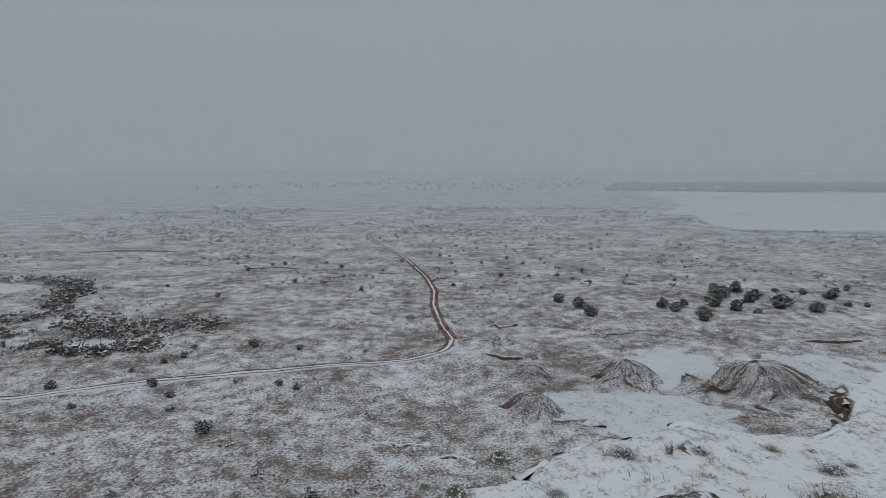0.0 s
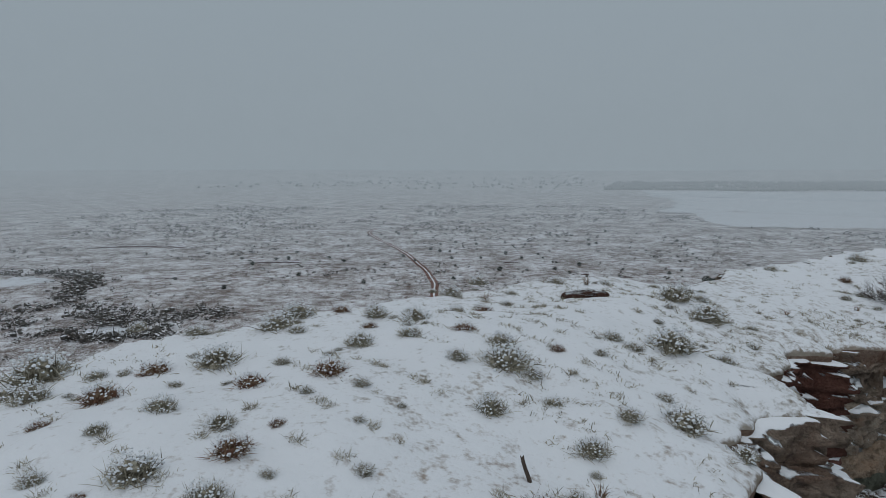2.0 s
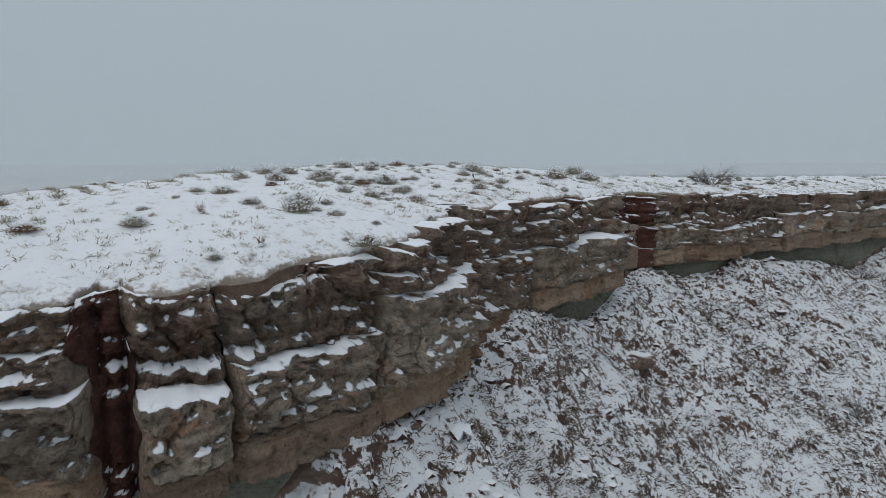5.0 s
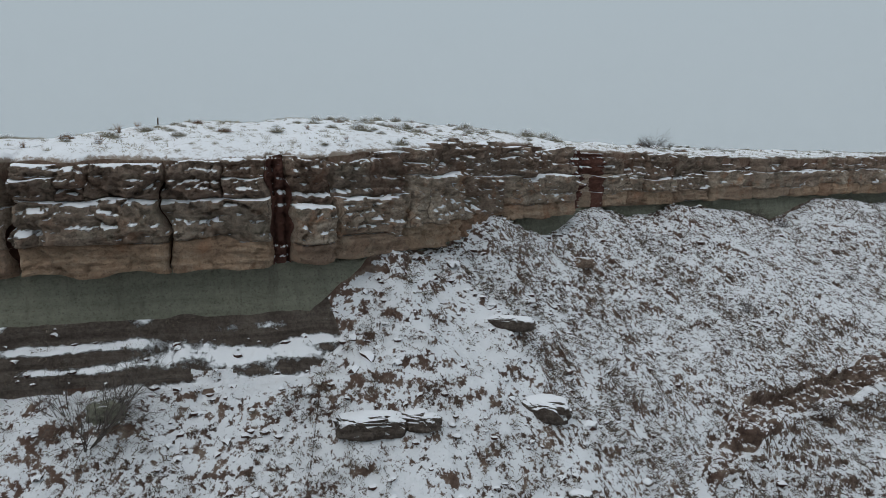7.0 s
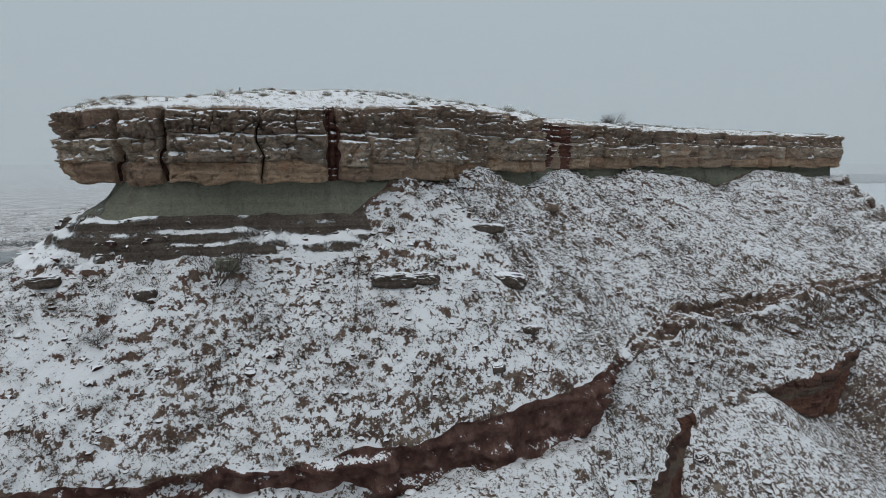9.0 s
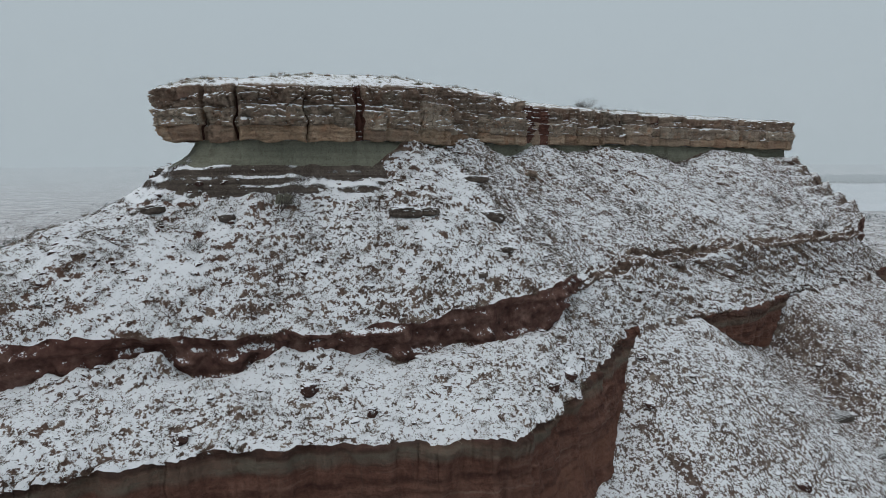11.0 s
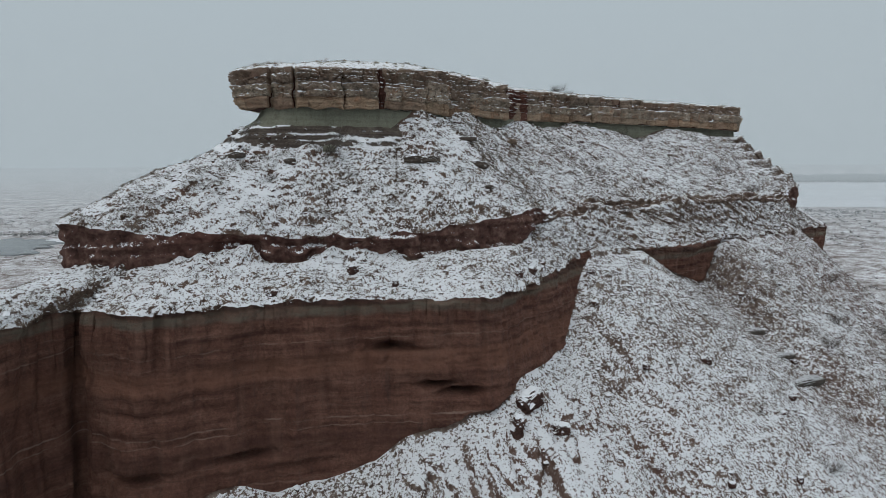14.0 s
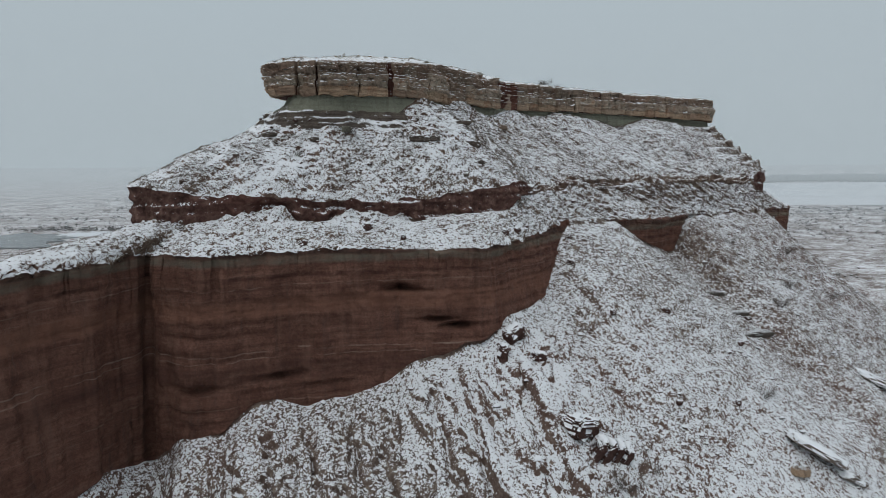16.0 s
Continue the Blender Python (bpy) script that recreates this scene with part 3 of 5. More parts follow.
for sx, sz, wide, tall, deep in ((-4.6, 35.6, 1.3, 0.30, 2.4), (-4.0, 35.3, 2.6, 0.16, 1.3), (-0.2, 32.1, 1.6, 0.28, 2.2), (1.8, 31.3, 1.8, 0.35, 2.4), (-17, 26.8, 1.9, 0.3, 1.6), (-24.5, 26.3, 2.2, 0.4, 1.9), (-12, 25.6, 2.5, 0.3, 0.9)):
    slots -= deep * np.exp(-((LOFT[..., 0] - sx) / wide) ** 2 - ((LOFT[..., 2] - sz) / tall) ** 2)
lean_u = us[:, None] + 0.14 * fbm(LOFT * 0.12, 3, 0.55, 15)
rills = np.abs(fbm(np.stack((lean_u * 2.2, LOFT[..., 2] * 0.09, 0 * LOFT[..., 0]), 2), 3, 0.6, 12))
low = np.ix_((us > 4) & (us < 14.3), zone == 8)
bent = 0.9 * np.stack([fbm(LOFT[low] * 0.5, 3, 0.6, 16 + k) for k in range(3)], -1)
fans, seams = cells(np.stack((us[(us > 4) & (us < 14.3), None] * 4.2 + 0.30 * bent[..., 0], LOFT[low][..., 2] * 0.20 + 0.25 * bent[..., 1], 0 * bent[..., 0]), -1), 80)
rills = np.clip(rills, 0, 0.7) * 0.7
rills[low] += 0.16 * fans - 0.22 * smooth(0.09, 0.0, seams)
band = np.ix_((us > 4) & (us < 20.6), zone == 5)
chunk, crack = cells(LOFT[band] * np.array((0.8, 0.8, 1.3)), 33)
ledge_push[band] += 0.22 * chunk - 0.2 * smooth(0.08, 0, crack) + 0.12 * fbm(LOFT[band] * 2.3, 3, 0.65, 34)
slots -= 1.5 * np.exp(-((us - 7.02) / 0.10) ** 2)[:, None] + 0.5 * np.exp(-((us - 8.3) / 0.05) ** 2)[:, None] * smooth(34, 37, LOFT[..., 2])
apron_push = (0.35 + 0.5 * smooth(12.8, 14.2, us))[:, None] * slope_push + (1.6 * smooth(14.2, 12.6, us) + 0.08)[:, None] * (rills - 0.22) * smooth(0.02, 0.2, np.where(zone == 8, weight, 1.0))[None]
KIND = {0: 0.3 * cliff_push, 1: 0.0 * cliff_push, 2: 0.25 * cliff_push, 3: (0.7 * ledge_push + 0.35 * terrace) * smooth(12, 10.5, us)[:, None] + slope_push * smooth(10.5, 12, us)[:, None], 4: slope_push + terrace + bulge, 5: ledge_push, 6: slope_push, 7: cliff_push + slots, 8: apron_push, 9: apron_push}
push = np.zeros(LOFT.shape[:2])
for z, field in KIND.items():
    push[:, zone == z] = field[:, zone == z]
for _ in range(1):
    push[:, 1:-1] = 0.25 * push[:, :-2] + 0.5 * push[:, 1:-1] + 0.25 * push[:, 2:]
push *= np.where(zone == 9, 1 - weight, 1.0)[None]
LOFT = LOFT + nrm * push[..., None]

mesa = empty("mesa", "flat-topped red mesa with a pale caprock under thin snow", "mesa", "structure")


def zone_sheet(name, lo, hi, mat, label):
    cols = np.where((zone >= lo) & (zone <= hi))[0]
    cols = np.concatenate(([cols[0] - 1], cols)) if cols[0] else cols
    ob = sheet(name, LOFT[:, cols], mat, mesa, label, True, SIDE < 0)
    ob.data.attributes.new("hillside", "FLOAT", "POINT").data.foreach_set("value", hillside[:, cols].astype(np.float32).ravel())
    turf = np.repeat((smooth(12.4, 13.6, us) + ((3.2 * smooth(11.8, 9.0, us) + 3.5 * np.exp(-((us - 16.6) / 0.45) ** 2) + 2.0 * smooth(17.2, 18.2, us)) if lo == 8 else 0) + (4.5 * smooth(13.0, 13.6, us) * smooth(19.4, 18.8, us) if lo == 5 else 0))[:, None], len(cols), 1)
    ob.data.attributes.new("turf", "FLOAT", "POINT").data.foreach_set("value", turf.astype(np.float32).ravel())
    return ob


zone_sheet("caprock_core", 0, 1, M_CAPRED, "dark red clay showing in the caprock's cracks")
zone_sheet("shale_band", 2, 2, M_GREEN, "grey-green shale undercut below the caprock")
foot = zone_sheet("shale_foot", 3, 3, M_DARK, "dark thin-bedded shale dusted with snow")
foot.data.materials.append(M_TALUS)
foot_w = np.concatenate((weight[zone == 3], [1.0]))[:int((zone == 3).sum())]
scree = (((shale_z > 55.95) & (us > 9) & (us < 20.5))[:, None]) | (foot_w[None] + 0.35 * fbm(np.stack((us[:, None] * 3 + 0 * foot_w, 0 * us[:, None] + 4 * foot_w, 0 * us[:, None] * foot_w), 2), 2, 0.5, 98) > 0.95)
foot.data.polygons.foreach_set("material_index", scree.astype(np.int32).ravel())
zone_sheet("upper_talus", 4, 4, M_TALUS, "clods and dead grass under broken snow")
shelf = zone_sheet("mudstone_ledge", 5, 5, M_BAND, "dark red mudstone ledge")
shelf.data.materials.append(M_TALUS)
shelf.data.polygons.foreach_set("material_index", np.repeat((((us > 13.2) & (us < 19.2)) | (step < 0.4)).astype(np.int32), int((zone == 5).sum())))
zone_sheet("lower_talus", 6, 6, M_TALUS, "snow-covered bench of clods and grass")
cliff = zone_sheet("red_cliff", 7, 7, M_RED, "sheer banded red mudstone cliff")
cliff.data.materials.append(M_TALUS)
cliff.data.polygons.foreach_set("material_index", np.repeat((drop < 0.5).astype(np.int32), int((zone == 7).sum())))
zone_sheet("apron", 8, 9, M_APRON, "rilled clay apron streaked with snow")

# the snow-covered top: a domed sheet inside the rim, and a lip that runs round it
def through_points(points, n):
    p = np.asarray(points, float)
    k = np.repeat(np.arange(len(p) - 1), n)
    f = (np.tile(np.arange(n) / n, len(p) - 1))[:, None]
    q = np.vstack((2 * p[0] - p[1], p, 2 * p[-1] - p[-2]))
    a, b, c, d = q[k], q[k + 1], q[k + 2], q[k + 3]
    return 0.5 * (2 * b + (c - a) * f + (2 * a - 5 * b + 4 * c - d) * f ** 2 + (3 * b - a - 3 * c + d) * f ** 3)


SPINE_LINE = through_points(np.column_stack((SPINE, SPINE_Z)), 8)
edge = at_height(rim_xy + (-0.26 - notch - upper_back + 0.25 * fbm(at_height(rim_xy, 0) * 0.8, 3, 0.6, 21))[:, None] * rim_out, rim_z + 0.03)
RIM_PTS = np.column_stack((edge[::3, :2], edge[::3, 2]))


def top_height(xy):
    """Height of the mesa's snowy top at places inside the rim, and their distance from it."""
    xy = np.asarray(xy, float).reshape(-1, 2)
    out, far = np.zeros(len(xy)), np.zeros(len(xy))
    for k in range(0, len(xy), 4000):
        c = xy[k:k + 4000]
        dr = np.sqrt(((c[:, None] - RIM_PTS[None, :, :2]) ** 2).sum(2)) + 0.02
        ds = np.sqrt(((c[:, None] - SPINE_LINE[None, :, :2]) ** 2).sum(2)) + 0.3
        wr, ws = dr ** -3.0, ds ** -2.5
        low_, high_ = (wr * RIM_PTS[None, :, 2]).sum(1) / wr.sum(1), (ws * SPINE_LINE[None, :, 2]).sum(1) / ws.sum(1)
        d = dr.min(1)
        f = 1 - (1 - np.clip(d / 7.0, 0, 1)) ** 1.8
        out[k:k + 4000], far[k:k + 4000] = low_ + (high_ - low_) * f + 0.10 * smooth(0, 0.5, d), d
    q = np.column_stack((xy, np.zeros(len(xy))))
    return out + (0.13 * fbm(q * 0.5, 3, 0.5, 31) + 0.035 * fbm(q * 2.2, 2, 0.5, 32)) * smooth(0.0, 0.8, far), far


def inside_rim(xy):
    hit, ring_ = np.zeros(len(xy), bool), (rim_xy - 0.3 * rim_out)[::3]
    for (ax, ay), (bx, by) in zip(ring_, np.roll(ring_, -1, 0)):
        cross = ((ay > xy[:, 1]) != (by > xy[:, 1]))
        hit ^= cross & (xy[:, 0] < (bx - ax) * (xy[:, 1] - ay) / (by - ay + 1e-12) + ax)
    return hit


lip_rows = [edge - np.array((0, 0, 0.9)) - np.column_stack((0.12 * rim_out, np.zeros(len(us)))), edge - np.array((0, 0, 0.10)) + np.column_stack((0.02 * rim_out, np.zeros(len(us))))]
for inset in (0.0, 0.06, 0.15, 0.3, 0.5, 0.7, 0.9, 1.1, 1.3, 1.5, 1.75, 2.0):
    xy = edge[:, :2] - inset * rim_out
    lip_rows.append(at_height(xy, top_height(xy)[0] + (0.004 - 0.03 * smooth(1.25, 2.0, inset)) if inset else edge[:, 2]))
sheet("rim_skirt", np.stack(lip_rows[:2], 1), M_CAPTOP, mesa, "weathered rock and earth under the snow's edge", True, SIDE < 0)
sheet("snow_lip", np.stack(lip_rows[1:], 1), M_TOP, mesa, "rounded snow edge along the rim", True, SIDE < 0)
TX, TY = np.meshgrid(np.arange(-25, 61, 0.24), np.arange(-22, 46, 0.24), indexing="ij")
cell = np.column_stack((TX.ravel(), TY.ravel()))
ok = inside_rim(cell)
tz, td = np.zeros(len(cell)), np.zeros(len(cell))
tz[ok], td[ok] = top_height(cell[ok])
ok &= td > 0.85
quads = grid_faces(*TX.shape)
quads = quads[ok[quads].all(1)]
number = np.cumsum(np.bincount(quads.ravel(), minlength=len(cell)) > 0) - 1
kept = np.bincount(quads.ravel(), minlength=len(cell)) > 0
mesh_object("snow_cap", np.column_stack((cell, tz))[kept], number[quads], M_TOP, mesa, "smooth wind-packed snow over short dead grass")

# ---- the caprock's blocks ----
front = np.concatenate((np.where(us >= 3.6)[0], np.where(us < 3.6)[0]))
f_xy, f_out, f_top = rim_xy[front], rim_out[front], rim_z[front]
f_len = np.concatenate(([0], np.cumsum(np.linalg.norm(np.diff(f_xy, axis=0), axis=1))))


def on_face(s):
    """Place on the caprock's face line, the way out of the rock and the rim's height, at s metres along it."""
    x, y = np.interp(s, f_len, f_xy[:, 0]), np.interp(s, f_len, f_xy[:, 1])
    ox, oy = np.interp(s, f_len, f_out[:, 0]), np.interp(s, f_len, f_out[:, 1])
    k = np.hypot(ox, oy)
    return x, y, ox / k, oy / k, np.interp(s, f_len, f_top)


rng = random.Random(7)


def edge_steps(width, pace):
    n = max(4, int(width / pace))
    k = 0.05 / width
    return np.unique(np.concatenate(([0.0, k * 0.3, k, 2 * k], np.linspace(3 * k, 1 - 3 * k, n), [1 - 2 * k, 1 - k, 1 - k * 0.3, 1.0])))


f_back, f_upper = notch[front], upper_back[front]


def bedding(p, seed, rough=1.0, ledges=0.13):
    """Rough, broken rock face: broad swells, beds that stand out as ledges, fractured slabs and open cracks."""
    swell = 0.13 * fbm(p * 0.4 + seed * 0.37, 2, 0.55, 40)
    beds_ = np.tanh(4.0 * fbm(p * np.array((0.22, 0.22, 2.3)), 3, 0.65, 41)) * ledges + 0.06 * np.tanh(4 * fbm(p * np.array((0.5, 0.5, 6.0)), 2, 0.6, 44))
    bent = p + 0.3 * np.stack([fbm(p * 0.9, 2, 0.6, 47 + k) for k in range(3)], -1)
    who, gap = cells(bent * np.array((0.55, 0.55, 0.45)), 50)
    who2, gap2 = cells(bent * np.array((1.7, 1.7, 1.9)), 60)
    slab = 0.20 * who - 0.26 * smooth(0.05, 0.0, gap) + 0.08 * who2 - 0.09 * smooth(0.08, 0.0, gap2)
    return rough * (swell + slab + 0.16 * fbm(p * np.array((2.4, 2.4, 3.6)), 4, 0.7, 42)) + beds_


def cap_block(s0, s1, z0, z1, bulge, mat, seed, pace=0.13, back=0.4, soft=0.06, tip=0.8, rough=1.0, ledges=0.13, upper=False):
    """One joint block of the caprock: a bedded face with broken edges that turn back into the rock."""
    a, b = edge_steps(s1 - s0, pace), edge_steps(z1 - z0, pace)
    A, B = np.meshgrid(a, b, indexing="ij")
    S, Z = s0 + (s1 - s0) * A, z0 + (z1 - z0) * B
    warp = np.stack((S * 0.35, 0 * S, Z * 0.8), 2)
    S = S + 0.17 * fbm(warp, 3, 0.6, 45)
    Z = Z + 0.16 * fbm(warp * np.array((2.0, 1, 1.2)), 2, 0.6, 46) * smooth(0, 0.3, z1 + 0.2 - Z + (z1 < 61))
    x, y, ox, oy, top = on_face(S)
    p = np.stack((x, y, Z), 2)

    def turned(e, r):
        t = np.clip(e / r, 0, 1)
        return np.sqrt(1 - (1 - t) ** 2)

    sides = turned(np.minimum(A, 1 - A) * (s1 - s0), soft)
    over, under = turned((1 - B) * (z1 - z0), soft), turned(B * (z1 - z0), soft)
    set_in = np.interp(S, f_len, f_back) + (np.interp(S, f_len, f_upper) if upper else 0.0)
    nose_in = smooth(9, 2, np.hypot(x + 23, y + 15.5)) * (0.5 * smooth(61.4, 58.6, Z) + 0.4 * smooth(58.2, 57.7, Z))
    d = (bulge + bedding(p, seed, rough, ledges)) * sides * over * under - back * (1 - sides * under) - tip * (1 - over) - nose_in - set_in
    p[..., 0] += ox * d
    p[..., 1] += oy * d
    return sheet("block", p, mat, caprock, "", False, True, True)


def face_run(x, y):
    return float(f_len[np.argmin((f_xy[:, 0] - x) ** 2 + (f_xy[:, 1] - y) ** 2)])


caprock = empty("caprock", "thick grey and tan caprock split into joint blocks", "rock", "structure")
total = f_len[-1]
starts = [(face_run(x, y), 1.4 * lean) for x, y, lean in JOINTS]
s = starts[-1][0] + 8.5
while s < total - 4:
    starts.append((s, 0.25 * rng.uniform(-1, 1)))
    s += rng.choice((3.4, 4.4, 5.6, 7.0))
ends = [q[0] for q in starts[1:]] + [total - 0.1]
for j, ((a, lean), b) in enumerate(zip(starts, ends)):
    b -= rng.choice((0.05, 0.08, 0.14))
    x, y, ox, oy, top = on_face((a + b) / 2)
    base_z = float(np.interp((a + b) / 2, f_len, CONTACT[front]))
    fine = 0.32 if y > 18 + 0.55 * x or (x < 12 and y > 9 - 0.2 * x) else (0.085 if x < 6 else (0.105 if x < 25 else 0.18))
    red = j in (6, 13)
    if j == 6:
        # the chimney: one red clay face from the shale to the snow
        cap_block(a - 0.1, b + 0.1, base_z - 0.1, top + 0.02, lean - 0.1, M_CAPRED, j, fine, 0.2, 0.06, 0.3, 0.6, 0.05)
        continue
    low = base_z + 1.0 + 0.15 * rng.uniform(-1, 1)
    main_top = low + (top - low) * rng.uniform(0.36, 0.66)
    cuts = [a]
    while cuts[-1] < b - 1.6:
        cuts.append(min(cuts[-1] + rng.uniform(1.6, 4.4), b))
    cuts[-1] = b if len(cuts) > 1 else cuts[-1]
    cuts = cuts if len(cuts) > 1 else [a, b]
    for m, n in zip(cuts, cuts[1:]):
        cap_block(m, n, base_z - 0.12 * rng.random(), low + 0.03, lean * 0.6 + 0.1 * rng.uniform(-1, 1), M_CAPRED if red else M_CAPTAN, j, fine, 0.4, 0.06, 0.5, 0.45, 0.05)
    cap_block(a, b, low - 0.03, main_top, lean + 0.06, M_CAPRED if red else M_CAP, j, fine, rng.choice((0.5, 0.7, 0.9)), 0.13, 1.5 if j in (12, 20) else 0.45, 1.05, 0.09)
    # thin-bedded rock above, broken into small blocks, some of them standing back from a ledge
    m = a
    while m < b - 0.25:
        n = min(m + rng.uniform(0.8, 2.4), b)
        if b - n < 0.7:
            n = b
        top = float(on_face((m + n) / 2)[4])
        h = top + 0.02 - (0.35 * rng.random() if rng.random() < 0.35 else 0)
        inset = lean + 0.05 - 0.22 * rng.random()
        clay = red or (j in (4, 5, 8, 9, 12, 15, 18, 20) and rng.random() < 0.2)
        if rng.random() < 0.3:
            split = main_top + (top - main_top) * rng.uniform(0.3, 0.65)
            cap_block(m, n, main_top - 0.05, split, inset, M_CAPRED if red else M_CAPTOP, j + 0.2, fine, rng.choice((0.2, 0.3, 0.5)), 0.09, 0.45, 1.1, 0.12, True)
            cap_block(m, n, split - 0.04, h, inset - 0.05 - 0.25 * rng.random(), M_CAPRED if clay else M_CAPTOP, j + 0.5, fine, rng.choice((0.2, 0.3)), 0.09, 0.4, 1.1, 0.12, True)
        else:
            cap_block(m, n, main_top - 0.05, h, inset, M_CAPRED if clay else M_CAPTOP, j + 0.3, fine, rng.choice((0.2, 0.3, 0.5)), 0.09, 0.4, 1.15, 0.13, True)
        m = n


# ---- the plain ----
def plain_z(x, y):
    p = np.stack((x, y, 0 * x), -1)
    near = smooth(60, 200, np.hypot(x - 10, y))
    far = smooth(900, 2500, np.hypot(x, y))
    z = near * (1.3 * fbm(p * 0.006, 3, 0.5, 51) + 0.35 * fbm(p * 0.045, 3, 0.5, 52) + 0.10 * fbm(p * 0.22, 2, 0.5, 53))
    z = z + far * 6 * fbm(p * 0.0011, 2, 0.5, 54) + 58 * smooth(1900, 4600, np.hypot(x, y))
    # shallow gullies in front of the mesa's far side
    cut = np.abs(fbm(p * 0.021 + 5.0, 3, 0.5, 55))
    zone_w = smooth(330, 240, y) * smooth(90, 130, y) * smooth(-60, 10, x)
    return z - 1.6 * zone_w * smooth(0.14, 0.0, cut)


def graded(lo, hi, fine_lo, fine_hi, pace, grow=1.07):
    mid_ = list(np.arange(fine_lo, fine_hi, pace))
    up, d = [], pace
    p = mid_[-1]
    while p < hi:
        d *= grow
        p += d
        up.append(min(p, hi))
    down, d, p = [], pace, fine_lo
    while p > lo:
        d *= grow
        p -= d
        down.append(max(p, lo))
    return np.array(down[::-1] + mid_ + up)


gx, gy = graded(-4200, 4200, -190, 260, 1.3), graded(-1500, 4700, 90, 330, 1.3)
GX, GY = np.meshgrid(gx, gy, indexing="ij")
ground = sheet("ground", np.stack((GX, GY, plain_z(GX, GY)), 2), M_PLAIN)
tagged(ground, "grassland plain dusted with broken snow", "ground", "", "structure")


def along(points, n):
    p = np.asarray(points, float)
    k = np.repeat(np.arange(len(p) - 1), n)
    f = np.tile(np.arange(n) / n, len(p) - 1)
    q = np.vstack((2 * p[0] - p[1], p, 2 * p[-1] - p[-2]))
    a, b, c, d = q[k], q[k + 1], q[k + 2], q[k + 3]
    f = f[:, None]
    return 0.5 * (2 * b + (c - a) * f + (2 * a - 5 * b + 4 * c - d) * f ** 2 + (3 * b - a - 3 * c + d) * f ** 3)


def ribbon(name, points, offsets, heights, mat, label, category, n=14, lift=0.12, wander=0.0):
    c = along(points, n)
    t = np.gradient(c, axis=0)
    t /= np.linalg.norm(t, axis=1)[:, None]
    side = np.column_stack((t[:, 1], -t[:, 0]))
    rows_ = []
    for o, h in zip(offsets, heights):
        jag = wander * fbm(np.column_stack((c * 0.12, np.full(len(c), o * 7.0))), 2, 0.5, 60)
        p = c + side * (o + jag)[:, None] if np.ndim(jag) else c + side * o
        rows_.append(np.column_stack((p, plain_z(p[:, 0], p[:, 1]) + lift + h)))
    ob = sheet(name, np.stack(rows_, 1), mat, None, "", False, True)
    return tagged(ob, label, category, "", "structure")


M_ROAD = snowy("wet_red_dirt", ((0.3, (0.075, 0.033, 0.024)), (0.5, (0.15, 0.07, 0.05)), (0.7, (0.22, 0.115, 0.085))), 1.0, 0.26, 0.3, 0.4, 1.2, 0.15)
M_VERGE = snowy("snowy_road_crown", ((0.3, (0.12, 0.075, 0.06)), (0.7, (0.26, 0.19, 0.15))), 1.0, 0.62, 0.3, 0.4, 1.2, 0.15)
M_DRIFT = snowy("drifted_snow", ((0.25, (0.10, 0.08, 0.07)), (0.7, (0.25, 0.21, 0.18))), 1.0, 0.60, 0.2, 0.45, 1.3, 0.14, 0.7, False, (0.70, 0.73, 0.77))
M_FIELD = snowy("smooth_snow_field", ((0.3, (0.30, 0.27, 0.23)), (0.7, (0.45, 0.42, 0.38))), 0.08, 0.66, 0.3, 0.12, 1.0, 0.3, 0.2, False, (0.64, 0.67, 0.71))
ROAD_FAR = [(3.8, 242), (1.5, 256), (-1.1, 270), (-4.8, 305), (-6.1, 350), (-18, 421), (-41, 510), (-66, 579), (-80, 629), (-74, 675), (-43, 694), (30, 720), (90, 790)]
ROAD_NEAR = [(-330, 150), (-230, 160), (-139, 178), (-94, 196), (-58, 205), (-18, 214), (-4, 221), (1.5, 229), (3.8, 242)]
ribbon("road", ROAD_FAR, (-2.3, -1.9, -0.5, 0.5, 1.9, 2.3), (-0.12, 0.02, -0.06, -0.06, 0.02, -0.12), M_ROAD, "wet red dirt road winding across the snowy plain", "road", 14, 0.2, 0.35)
ribbon("road_crown", ROAD_FAR, (-0.45, 0, 0.45), (-0.04, 0.06, -0.04), M_VERGE, "snowy crown between the road's wheel tracks", "road", 14, 0.2, 0.3)
ribbon("track", ROAD_NEAR, (-2.2, -1.7, -1.0, -0.7, 0.7, 1.0, 1.7, 2.2), (-0.12, 0.03, 0.03, 0.0, 0.0, 0.03, 0.03, -0.12), M_ROAD, "red dirt track with two wheel ruts in snow", "road", 14, 0.2, 0.25)
ribbon("track_crown", ROAD_NEAR, (-0.85, 0, 0.85), (0.0, 0.08, 0.0), M_VERGE, "snowy crown of the dirt track", "road", 14, 0.2, 0.3)
ribbon("track_verge", ROAD_NEAR, (1.5, 2.2, 3.4), (0.02, 0.07, -0.14), M_FIELD, "strip of clean snow beside the track", "road", 14, 0.2, 0.5)

# the open snow field on the right and the frozen ponds
fu, fv = np.meshgrid(np.linspace(0, 1, 40), np.linspace(0, 1, 40), indexing="ij")
near_l, near_r, far_l, far_r = np.array((335, 700)), np.array((1300, 430)), np.array((640, 1900)), np.array((2300, 1500))
fxy = (near_l * (1 - fu)[..., None] + near_r * fu[..., None]) * (1 - fv)[..., None] + (far_l * (1 - fu)[..., None] + far_r * fu[..., None]) * fv[..., None]
fxy = fxy + 38 * np.stack([fbm(np.concatenate((fxy * 0.006, 0 * fxy[..., :1]), 2), 3, 0.55, 101 + k) for k in range(2)], -1)
field_z = plain_z(fxy[..., 0], fxy[..., 1]) + 0.5
